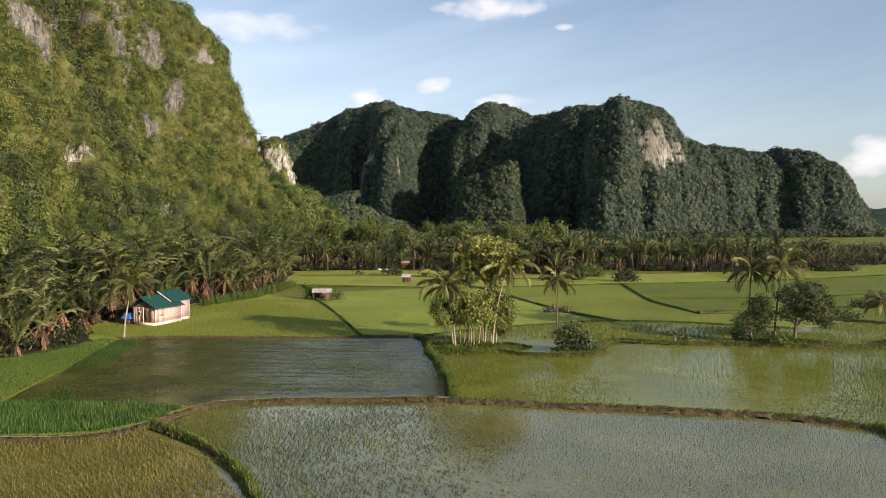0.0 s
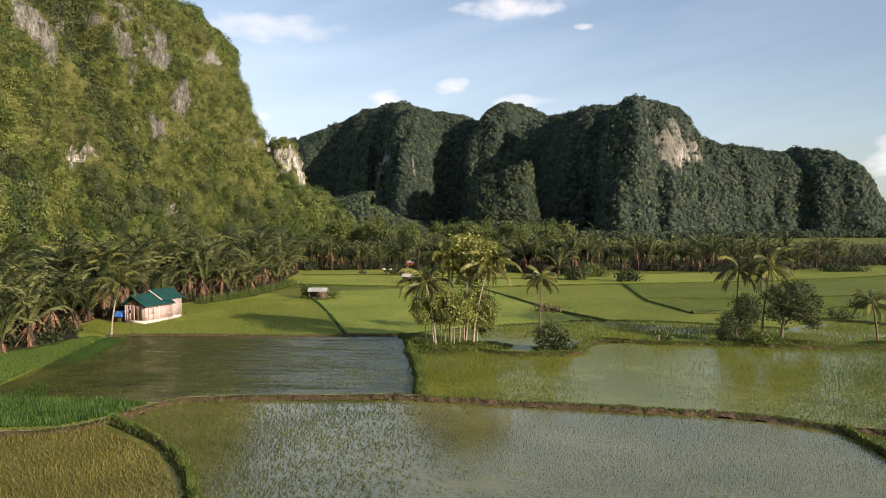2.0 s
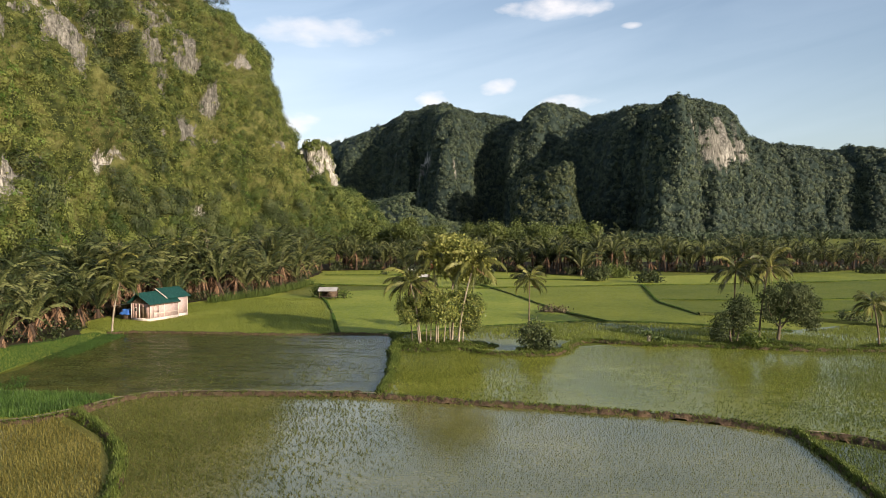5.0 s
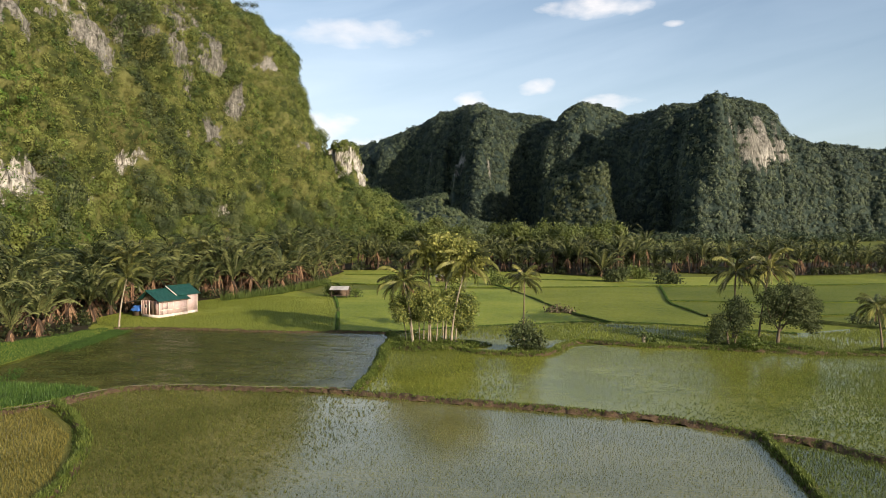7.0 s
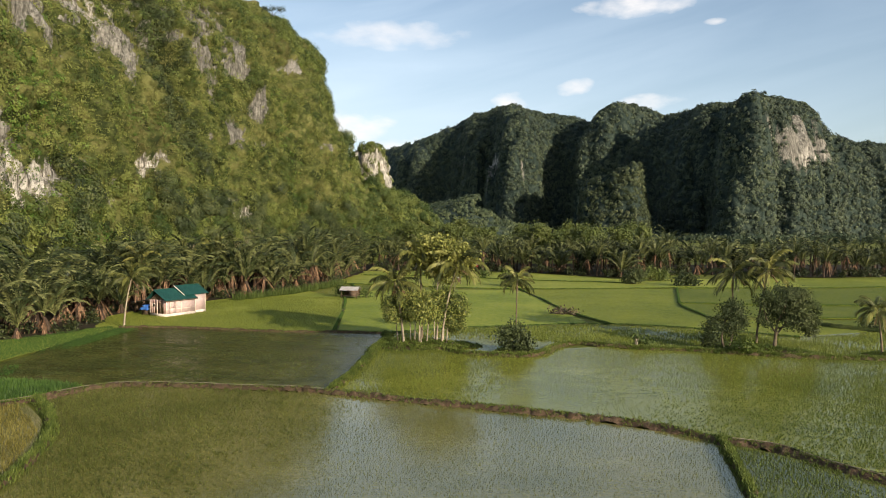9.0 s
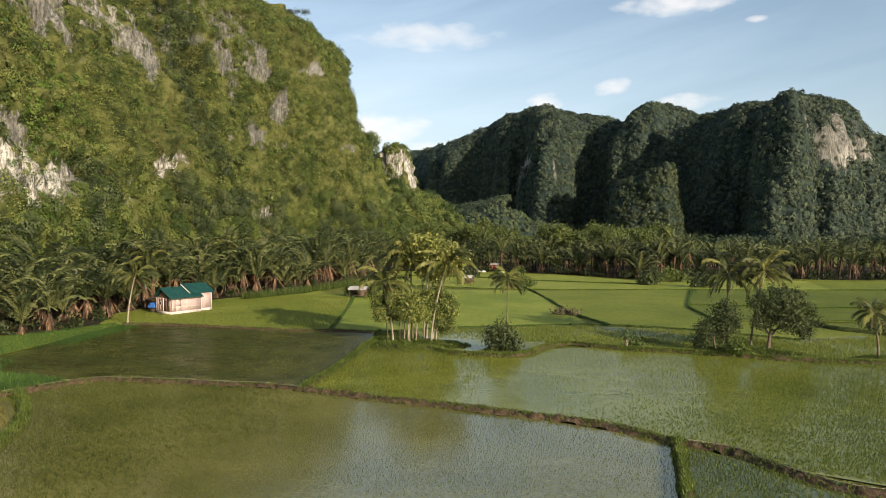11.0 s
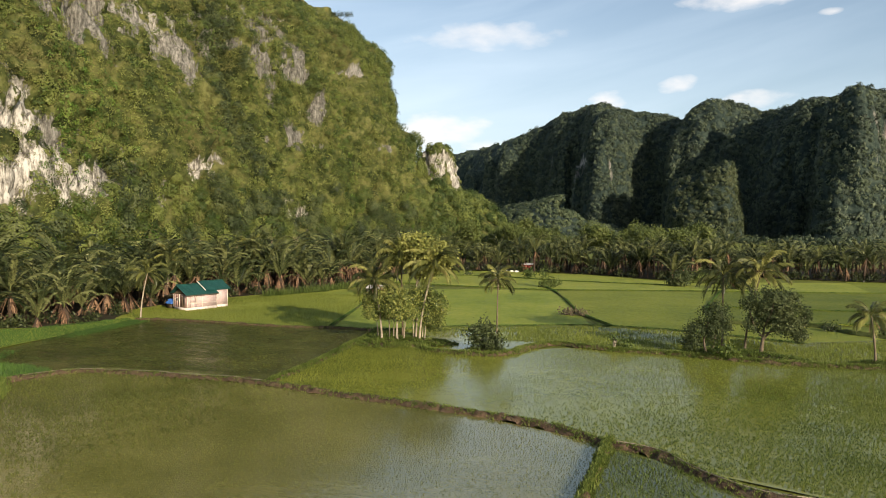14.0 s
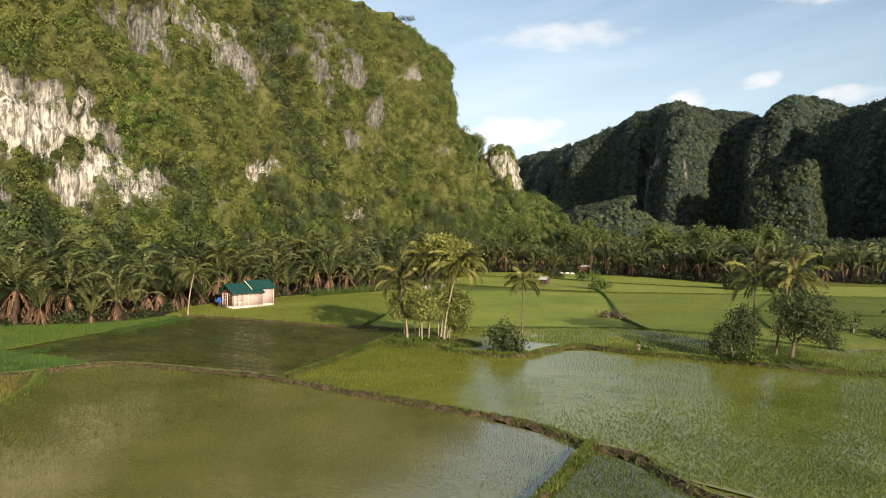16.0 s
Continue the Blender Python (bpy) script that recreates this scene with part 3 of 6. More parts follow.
def bund(name, line, width, height, material, label, green=0.5, seed=3, step=0.5, blade=M_GRASS):
    """A low earth bank with a worn crown; its grass is a part."""
    rand = np.random.default_rng(seed)
    C = curve(line, step)
    T = np.gradient(C, axis=0)
    T /= np.linalg.norm(T, axis=1)[:, None]
    Nn = np.stack((-T[:, 1], T[:, 0]), 1)
    prof = [(-1.0, -0.12), (-0.72, 0.35), (-0.42, 0.9), (0, 1.0), (0.42, 0.9), (0.72, 0.35), (1.0, -0.12)]
    w = width / 2 * (1 + 0.5 * fbm(np.column_stack((C * 0.35, np.zeros(len(C)))), 3, seed))
    V = np.zeros((len(C), len(prof), 3))
    for j, (a, h) in enumerate(prof):
        V[:, j, :2] = C + Nn * (a * w)[:, None]
        V[:, j, 2] = height * h
    flatV = V.reshape(-1, 3)
    flatV[:, 2] += (fbm(flatV * (1.1, 1.1, 0.5), 2, seed + 5) * 0.7 + vnoise(flatV * (4.7, 4.7, 0.5), seed + 6) * 0.9) * height
    flatV[:, :2] += (fbm(flatV * 2.3, 2, seed + 9) * 0.25)[:, None]
    b = part(name, (flatV, grid_faces(len(C), len(prof))), material, smooth=True)
    tagged(b, label, "bund", kind="structure")
    n = int(len(C) * step * 40 * green * (1.8 if green >= 1 else 1))
    i = rand.integers(0, len(C), n)
    a = rand.normal(0, 0.62, n)
    keep = vnoise(np.column_stack((C[i] * 0.16, a * 0.4)), seed + 2) + 0.5 < 0.25 + green * 0.75
    i, a = i[keep], np.clip(a[keep], -1.3, 1.3)
    P = np.zeros((len(i), 3))
    P[:, :2] = C[i] + Nn[i] * (a * w[i])[:, None] + T[i] * rand.uniform(-step, step, len(i))[:, None]
    P[:, 2] = height * np.interp(np.abs(a), (0, 0.45, 0.75, 1.0), (0.95, 0.85, 0.3, -0.05))
    g = part("grass", spread(*TUFT, P, rand.uniform(0, 6.3, len(P)), rand.uniform(0.45, 1.0, len(P)) * (1.0 + 0.45 * (green >= 1))), blade, b, "green grass tufts")
    tagged(g, kind="stuff")
    return b


def tuft(blades, height, width, splay, seed):
    rand = np.random.default_rng(seed)
    V, F = [], []
    for i in range(blades):
        a = i * 6.283 / blades + rand.uniform(-0.5, 0.5)
        d = np.array((math.cos(a), math.sin(a), 0))
        s = np.array((-math.sin(a), math.cos(a), 0)) * width / 2
        h = height * rand.uniform(0.75, 1.15)
        b0 = d * 0.02
        V += [b0 - s, b0 + s, b0 + d * splay * h + np.array((0, 0, h))]
        F.append((3 * i, 3 * i + 1, 3 * i + 2))
    return np.array(V), np.array(F)


TUFT = tuft(4, 0.2, 0.075, 0.6, 1)
YOUNG = tuft(3, 0.10, 0.022, 0.8, 8)
RICE = tuft(4, 0.34, 0.06, 0.35, 3)

bund("bund_main", [(x, y - 0.45) for x, y in MAIN], 1.3, 0.27, M_MUD, "trodden mud bund between the paddies", 0.95, 3, 0.2)
bund("bund_loop", LOOP, 0.8, 0.26, M_MUD, "curved bund overgrown with green grass", 1.0, 4)
bund("bund_side", SIDE, 0.65, 0.24, M_MUD, "straight bund overgrown with green grass", 1.0, 5)
bund("bund_pond", POND_R, 0.9, 0.25, M_MUD, "grassy bund along the open water", 1.0, 6)
bund("bund_back", BACK, 0.8, 0.2, M_MUD, "low bund behind the open water", 0.7, 7)
bund("bund_pool", POOL, 1.2, 0.28, M_MUD, "weedy bund linking the tree islets", 1.0, 8)
bund("bund_upper", UPPER, 0.55, 0.13, M_TURF, "low grassy bund across the fields", 0.9, 9, blade=M_LUSH)
bund("bund_hut", HUTLINE, 0.42, 0.16, M_TURF, "bund leading to the field hut", 0.7, 10, blade=M_LUSH)
bund("bund_diagonal", DIAG, 0.42, 0.16, M_TURF, "bund crossing the green fields", 0.6, 11, blade=M_LUSH)
bund("bund_far", DIAG2, 0.42, 0.16, M_TURF, "winding bund in the green fields", 0.6, 12, blade=M_LUSH)
bund("bund_east", EAST, 1.2, 0.35, M_TURF, "bund beside the flooded field", 0.8, 13)

# the path on the main bund
c = curve([(x, y - 0.45) for x, y in MAIN[2:11]], 0.4)
c = c + 0.14 * np.stack((np.sin(np.arange(len(c)) * 0.23), np.cos(np.arange(len(c)) * 0.31)), 1)
tn = np.gradient(c, axis=0)
tn /= np.linalg.norm(tn, axis=1)[:, None]
nn = np.stack((-tn[:, 1], tn[:, 0]), 1)
pv = np.array([[(*(p + n * s), 0.335 + 0.015 * math.sin(i * 0.7)) for s in (-0.15 - 0.05 * math.sin(i * 0.9), 0.0, 0.15 + 0.06 * math.sin(i * 1.3))] for i, (p, n) in enumerate(zip(c, nn))]).reshape(-1, 3)
pv[:, 2] += 0.04 * fbm(pv, 2, 4)
tagged(part("footpath", (pv, grid_faces(len(c), 3)), M_PATH, smooth=True), "pale trodden footpath along the bund", "path", kind="structure")


c = curve([(24.6, 50.7), (27.5, 49.7), (29.8, 46.9), (33, 44.5), (37, 44.4), (48, 42.4)], 0.4)
c = c + 0.1 * np.stack((np.sin(np.arange(len(c)) * 0.31), np.cos(np.arange(len(c)) * 0.23)), 1)
hose = part("hose", tube(np.column_stack((c, 0.33 + 0.02 * np.sin(np.arange(len(c)) * 0.5))), np.full(len(c), 0.035), 6), M_PATH, smooth=True)
tagged(hose, "pale water hose lying along the bund", "hose")


def rice_rows(name, poly, gap_row, gap, piece, material, label, yaw, thin=0.0, seed=1, z=0.0, size=1.0, jitter=0.05, fade=None, slant=0.0):
    """Rice in planted rows inside a plot."""
    rand = np.random.default_rng(seed)
    P = np.array(poly)
    lo, hi = P.min(0) - 30, P.max(0) + 30
    c, s = math.cos(yaw), math.sin(yaw)
    mid = (lo + hi) / 2
    R = np.linalg.norm(hi - lo) / 2
    u, v = np.meshgrid(np.arange(-R, R, gap), np.arange(-R, R, gap_row))
    u, v = u.ravel(), v.ravel()
    v = v + 0.5 * np.sin(u * 0.05) + 0.25 * np.sin(u * 0.17 + 1)
    Q = np.stack((mid[0] + u * c - v * s, mid[1] + u * s + v * c), 1) + rand.normal(0, jitter, (len(u), 2))
    Q = Q[inside(Q, list(poly))]
    if fade:
        Q = Q[rand.uniform(size=len(Q)) < np.clip((Q[:, 0] - slant * Q[:, 1] - fade[0]) / (fade[1] - fade[0]), 0, 1)]
    d = fbm(np.column_stack((Q * 0.09, np.zeros(len(Q)))), 4, seed) + 0.5
    Q = Q[d + rand.uniform(-0.2, 0.2, len(Q)) > thin]
    P3 = np.column_stack((Q, np.full(len(Q), z - 0.02)))
    ob = part(name, spread(*piece, P3, rand.uniform(0, 6.3, len(P3)), size * rand.uniform(0.7, 1.25, len(P3))), material)
    return tagged(ob, label, "rice", kind="stuff")


NEAR = [(-26, 49.5), (-24.5, 55.4), (-16.5, 57.2), (-5.8, 57.6), (11.5, 55), (23.7, 51), (23.8, 26), (-12.5, 26), (-15, 36), (-19.6, 43)]
rice_rows("rice_seedlings", NEAR, 0.34, 0.17, tuft(5, 0.175, 0.042, 0.8, 2), M_SEED, "rows of bushy rice seedlings in muddy water", 0.12, 0.0, 21, jitter=0.05, fade=(-1, -14))
rice_rows("rice_seedlings", NEAR, 0.32, 0.15, tuft(4, 0.105, 0.028, 0.9, 2), M_SEED, "thin rows of small rice seedlings in muddy water", 0.12, 0.0, 37, jitter=0.04, fade=(-14, 2))
rice_rows("rice_plants", [(-60, 44.2), (-35, 45.8), (-27.6, 49.2), (-20.2, 43.2), (-15.6, 36), (-13, 26), (-60, 26)], 0.26, 0.2, RICE, M_RICE_RIPE, "dense yellowing rice standing in rows", 0.9, 0.03, 22, size=0.8, jitter=0.07)
rice_rows("rice_seedlings", [(24.3, 50.4), (30, 46.4), (37, 44.3), (60, 40.4), (60, 26), (24.3, 26)], 0.24, 0.15, tuft(5, 0.16, 0.038, 0.75, 16), M_THICK, "rows of rice seedlings in still water", 0.3, 0.0, 23)
MIDDLE = [(-5.2, 59.2), (11.5, 56.5), (24, 52.0), (30, 47.8), (37, 45.5), (70, 39.6), (75, 60), (75, 86), (45, 85), (25, 86), (17, 87), (11, 83), (10, 79.8), (4.5, 77.6), (-1, 79.8), (-7.8, 79)]
rice_rows("rice_plants", MIDDLE, 0.23, 0.19, YOUNG, M_RICE, "thin green rice standing in shallow water", 1.3, 0.0, 24, size=0.95, jitter=0.07)
rice_rows("rice_plants", MIDDLE, 0.25, 0.17, tuft(4, 0.15, 0.03, 0.65, 14), M_THICK, "greener rice coming up between the rows", 1.15, 0.2, 31, jitter=0.08, fade=(12, 50))
rice_rows("rice_plants", MIDDLE, 0.24, 0.16, tuft(5, 0.19, 0.036, 0.6, 17), M_THICK, "thick dark green rice along the bund", 1.15, 0.1, 58, jitter=0.08, fade=(-22, 2), slant=0.7)
rice_rows("rice_plants", MIDDLE, 0.26, 0.17, tuft(5, 0.2, 0.04, 0.5, 15), M_RICE, "dense bright green rice in the corner by the bund", 1.2, 0.0, 39, jitter=0.06, fade=(9, 0))
rice_rows("rice_plants", [(-10, 90), (-8, 88), (2, 89), (13, 89.5), (20.4, 87.4), (31, 86.6), (45, 86.6), (75, 89), (75, 96), (62, 97), (51.5, 107), (40, 100), (32, 102), (23.2, 105), (14.3, 105), (6.4, 101), (-2, 96.5)], 0.24, 0.2, RICE, M_STRIP,
          "green rice in the wet back strip", 0.2, 0.24, 25, size=0.8, jitter=0.08)
rice_rows("nursery_rice", [(-62, 46), (-45, 46.8), (-35, 47.4), (-29.6, 48.4), (-27.6, 51), (-26.4, 55), (-30, 55.8), (-41, 55.6), (-62, 57)], 0.2, 0.18, tuft(5, 0.4, 0.08, 0.4, 5), M_LUSH, "thick bright green bed of young rice", 0.1, 0.0, 26)
rice_rows("shore_grass", [(-66, 57), (-41.5, 56), (-43.3, 67.6), (-46.6, 86.4), (-49, 88), (-53, 74), (-66, 66)], 0.28, 0.25, tuft(5, 0.2, 0.07, 0.6, 6), M_LUSH, "lush grass on the shore", 0.4, 0.0, 27)
rice_rows("shore_grass", [(-42.5, 56), (-39, 56.2), (-36, 57.4), (-38.6, 62), (-40.2, 67), (-43.6, 86.5), (-46.6, 86.4), (-43.3, 67.6)], 0.22, 0.2, tuft(5, 0.24, 0.07, 0.6, 6), M_LUSH, "ragged fringe of grass in the shallows", 0.4, 0.46, 38, jitter=0.12)
rice_rows("pond_weed", [(-41, 57), (-42, 67), (-44, 84), (-25, 87), (-12, 80), (-7.5, 64), (-24, 60)], 0.8, 0.6, tuft(4, 0.24, 0.04, 0.5, 7), M_SEED, "scattered weeds standing in the open water", 0.4, 0.52, 28, jitter=0.9)
rf = np.random.default_rng(55)
drift_c = rf.uniform((-40, 58), (-9, 88), (420, 2))
drift_c[:, 0] -= 14 * rf.uniform(size=420) ** 2 * (drift_c[:, 0] > -26)
drift_p = (drift_c[:, None] + rf.normal(size=(420, 50, 2)) * rf.uniform(0.3, 1.0, (420, 1, 1)) * (2.4, 0.32)).reshape(-1, 2)
drift_p = drift_p[inside(drift_p, [(-39, 57.5), (-44, 86), (-25, 88), (-12, 88), (-9, 78), (-7, 62), (-24, 59)])]
tagged(part("floating_weed", leaves(np.column_stack((drift_p, np.full(len(drift_p), 0.02))), 0.2, 1.0, rf, 4, np.array([(0, 0, 1.0)]), 0.05), M_SEED), "drifts of floating weed on the brown water", "weed", kind="stuff")
rice_rows("field_rice", [(-56, 92), (-47.6, 88.2), (-38, 89.8), (-25, 90), (-18.8, 92), (-24.6, 110.7), (-32.6, 133), (-46, 134), (-53, 122), (-54, 105)], 0.32, 0.3, RICE, M_RICE, "bright green rice standing in the field by the house", 0.3, 0.05, 29, 0.03, 0.6, 0.16)
sheet("green_field_west", [(-60, 92), (-48, 87.6), (-38, 89.3), (-25, 89.5), (-18.2, 91), (-24.1, 110.7), (-32.4, 134), (-50, 150), (-62, 150)], 0.03, M_FIELD, "bright green rice field by the house", "field")
sheet("shore_bank", [(-70, 56), (-41.2, 55.8), (-43.2, 67.6), (-46.6, 87), (-52, 100), (-90, 100)], 0.018, M_FIELD, "grassy bank under the palms", "bank")
sheet("nursery_bed", [(-70, 45), (-45, 46), (-35, 46.6), (-29, 47.8), (-27, 51), (-26, 55.6), (-41, 55.9), (-70, 57)], 0.034, M_FIELD, "green seed bed beside the bund", "field")


def field_tone(name, a, b, c):
    k = Nodes(name)
    f = k.math("ADD", k.math("MULTIPLY", k.noise(0.06, 6, None, 0.7), 0.6), k.math("MULTIPLY", k.noise(1.6, 4, k.place(1.0, 0.4, 1)), 0.4))
    return k.done(k.ramp(f, (0.36, a), (0.5, b), (0.64, c)), 0.75, k.bump(k.noise(4, 6), 1.0, 0.3), 0.2)


M_FIELD_GOLD = field_tone("pale_rice_field", (0.14, 0.176, 0.023), (0.215, 0.24, 0.034), (0.29, 0.292, 0.055))
M_FIELD_DEEP = field_tone("deep_rice_field", (0.125, 0.17, 0.021), (0.195, 0.235, 0.031), (0.27, 0.285, 0.048))
# eastern and central fields: shade among upright rice is painted as darker green
M_FIELD_EAST = field_tone("eastern_rice_field", (0.066, 0.092, 0.008), (0.104, 0.128, 0.012), (0.145, 0.16, 0.02))
M_FIELD_MID = field_tone("shade_darkened_rice_field", (0.098, 0.127, 0.013), (0.155, 0.18, 0.02), (0.215, 0.224, 0.031))
sheet("field_far", [(-62, 166), (-30, 164), (-2, 162), (31, 174), (62, 182), (62, 214), (20, 200), (-5, 218), (-60, 222)], -0.06, M_FIELD_GOLD, "far rice field, paler and yellowish", "field")
sheet("field_middle", [(-18, 93), (-10.5, 92), (-2, 98.6), (6.4, 103), (14.3, 106.8), (9.7, 122.8), (4, 142), (-2.3, 160), (-20, 157), (-33, 150), (-32, 134), (-24, 110.7)], -0.05, M_FIELD_DEEP, "deep green rice field", "field")
sheet("field_centre", [(15.5, 107), (23.2, 106.6), (32, 104), (40, 101), (51, 108.4), (47.4, 112), (43, 117.8), (32, 116.6), (29.3, 132), (29, 139), (30.2, 156), (31, 172.6), (14, 166.4), (-1.5, 160.6), (4.4, 142), (10.2, 122.8)], -0.05, M_FIELD_MID, "green rice field between winding bunds", "field")
sheet("field_outer", [(33, 174.5), (75, 187), (120, 217), (145, 262), (110, 240), (78, 219), (62, 219), (62, 182.5)], -0.05, M_FIELD_MID, "green rice field below the palm belt", "field")
sheet("field_corner", [(52, 108.8), (62, 98.4), (95, 97.4), (160, 120), (160, 188), (95, 140), (62, 125.4), (44, 118)], -0.05, M_FIELD_EAST, "green rice field beside the flooded strip, darkened for shade among the rice", "field")
sheet("field_east", [(32, 117), (43, 119), (62, 126), (95, 141), (160, 190), (120, 215), (75, 185), (33, 173), (30.4, 156), (29.2, 139)], -0.05, M_FIELD_EAST, "broad green rice field", "field")
for n_, line_ in enumerate(([(-46, 166), (-30, 163.5), (-14, 161), (-2.3, 161)], [(-2.3, 161.4), (14, 167), (31, 173.4)], [(32, 173), (60, 181), (85, 192), (125, 214)],
                            [(29.4, 139.4), (52, 141), (80, 151), (120, 168)], [(34, 117.2), (62, 126), (92, 140), (140, 160)], [(-33, 135), (-36, 150), (-42, 165)], [(-50, 196), (-28, 198), (-6, 190), (20, 186)])):
    bund("bund_field", line_, 0.4, 0.12, M_FIELD_EAST, "low grassy bund between green fields", 0.8, 90 + n_, 0.8, M_LUSH)


# ---------------------------------------------------------------- limestone hills
def karst(name, contour, heights, profile, step, rows, rough, blobs, material, seed, flute=1.0, gully=0.0, gorge=None, humps=(), lean=None):
    """A steep hill: the foot line rises row by row and draws in; blobs (x, y, z, ry, rz, pale) are bare faces."""
    C = curve(np.column_stack((contour, heights)), step)
    XY, H = C[:, :2], C[:, 2]
    T = np.gradient(XY, axis=0)
    T /= np.linalg.norm(T, axis=1)[:, None]
    Nn = np.stack((T[:, 1], -T[:, 0]), 1)  # outwards, to the right of the way
    k = max(3, int(14 / step))
    ker = np.hanning(2 * k + 1)
    ker /= ker.sum()
    Nn = np.stack([np.convolve(np.pad(Nn[:, j], k, mode="edge"), ker, mode="valid") for j in (0, 1)], 1)
    Nn /= np.linalg.norm(Nn, axis=1)[:, None]
    v = np.linspace(0, 1, rows)
    zs = np.interp(v, *profile[:2])
    ins = np.interp(v, profile[0], profile[2])
    V = np.zeros((len(XY), rows, 3))
    V[:, :, :2] = XY[:, None] - Nn[:, None] * ins[None, :, None]
    V[:, :, 2] = H[:, None] * zs[None] - 1.0
    P = V.reshape(-1, 3)
    N3 = np.repeat(np.column_stack((Nn, np.full(len(Nn), 0.35))), rows, 0)
    d = np.zeros(len(P))
    for size, amp in rough:
        d += fbm(P / size, 2, seed + int(size * 7)) * amp
    if gorge is not None:
        gy = np.interp(P[:, 2], gorge[0], gorge[1])
        d -= 6.0 * np.exp(-((P[:, 1] - gy) / 4.5) ** 2) * np.clip((P[:, 2] - 25) / 25, 0, 1)
    d += gully * (0.35 - 2.2 * np.abs(fbm(P / (15, 15, 60), 2, seed + 17)))
    rock, pale = np.full(len(P), 0.0), np.zeros(len(P))
    for y, z, ry, rz, pl in blobs:
        m = 1.15 - np.sqrt(((P[:, 1] - y) / ry) ** 2 + ((P[:, 2] - z) / rz) ** 2) + fbm(P / (2.2, 2.2, 6.0), 4, seed + 3) * (1.9 - 0.6 * pl)
        m = np.clip(m * (1.15 + 0.3 * pl), 0, min(1.0, 0.82 + pl))
        pale = np.maximum(pale, m * pl)
        rock = np.maximum(rock, m)
    fl = fbm(P * (0.55, 0.55, 0.05), 3, seed + 11)
    d += rock * (fl * 2.6 * flute + fbm(P * (1.5, 1.5, 0.16), 3, seed + 12) * 0.9 * flute - 0.9)
    for size, amp in humps:
        d += (domes(P, size, seed + 60) - 0.5) * amp * (1 - rock) * (0.6 + 0.8 * (vnoise(P / 12, seed + 61) + 0.5))
    P = P + N3 * d[:, None]
    if lean is not None:
        y0, y1, zs, back = lean
        u = np.clip((P[:, 1] - y0) / (y1 - y0), 0, 1)
        sh = np.interp(P[:, 2], zs, back) * u * u * (3 - 2 * u)
        P[:, :2] += sh[:, None] * np.array((-0.42, 0.95))
        P[:, 2] += 0.26 * sh
    F = grid_faces(len(XY), rows)
    hill = part(name, (P, F), material, smooth=True)
    for key, val in (("rock", rock), ("pale", pale)):
        hill.data.attributes.new(key, "FLOAT", "POINT").data.foreach_set("value", val.astype(np.float32))
    a, b = P[F[:, 1]] - P[F[:, 0]], P[F[:, 3]] - P[F[:, 0]]
    fn = np.cross(a, b)
    area = np.linalg.norm(fn, axis=1)
    return hill, P, F, rock, fn / np.maximum(area, 1e-6)[:, None], area


def canopy(hill, P, F, rock, fn, area, count, radius, leaf, per, material, label, seed, dens=None, name="scrub", flat=0.85, sink=0.1, bare=1.15):
    """Rounded clumps of leaves, each a shell of its own with its own tone, packed over a hill but for its bare faces."""
    rand = np.random.default_rng(seed)
    w = area * (1 - np.clip(rock[F].mean(1) * bare, 0, 0.93))
    if dens is not None:
        w = w * dens(P[F].mean(1))
    i = rand.choice(len(F), count, p=w / w.sum())
    a, b = rand.uniform(size=(2, count, 1))
    q = P[F[i]]
    c = q[:, 0] * (1 - a) * (1 - b) + q[:, 1] * a * (1 - b) + q[:, 2] * a * b + q[:, 3] * (1 - a) * b
    r = radius[0] + (radius[1] - radius[0]) * rand.beta(1.3, 2.6, count)
    r *= 1 + 0.5 * fbm(c / (radius[1] * 6), 2, seed)
    up = fn[i] + (0, 0, 0.45)
    up /= np.linalg.norm(up, axis=1)[:, None]
    c = c - up * (r * sink)[:, None]
    d = rand.normal(size=(count, per, 3))
    d /= np.linalg.norm(d, axis=2)[:, :, None]
    dot = (d * up[:, None]).sum(2, keepdims=True)
    d = np.where(dot < -0.25, d - 2 * dot * up[:, None], d)
    k = rand.uniform(0.72, 1.06, (count, per, 1)) * (1 + 0.45 * vnoise(d * 1.7 + c[:, None] * 3.1, seed + 4)[..., None])
    pts = c[:, None] + d * k * r[:, None, None] * (1, 1, flat)
    size = np.repeat(leaf * (0.65 + 0.5 * r / radius[1]), per)
    ob = part(name, leaves(pts.reshape(-1, 3), size, 0.3, rand, 3, (d + up[:, None] * 0.15).reshape(-1, 3), 0.22), material, hill, label)
    ob.data.attributes.new("tone", "FLOAT", "POINT").data.foreach_set("value", np.repeat(rand.uniform(-0.5, 0.5, count), per * 3).astype(np.float32))
    return tagged(ob, kind="stuff")


PROFILE = ([0, 0.12, 0.25, 0.38, 0.5, 0.6, 0.7, 0.78, 0.86, 0.93, 1.0], [0, 0.15, 0.28, 0.42, 0.55, 0.66, 0.75, 0.83, 0.91, 0.97, 1.0],
           [0, 3, 6, 9, 12.5, 16, 22, 30, 44, 62, 100])
WEST = [(-100, 0), (-84, 40), (-79, 70), (-78, 95), (-80, 114), (-82, 128), (-87, 146), (-89, 161), (-85, 178), (-84, 192), (-82, 215), (-73, 240), (-71, 256), (-80, 276), (-98, 292), (-125, 302), (-170, 310)]
WEST_H = [104, 106, 106, 106, 106, 106, 106, 106, 106, 106, 107, 106, 104, 104, 106, 108, 108]
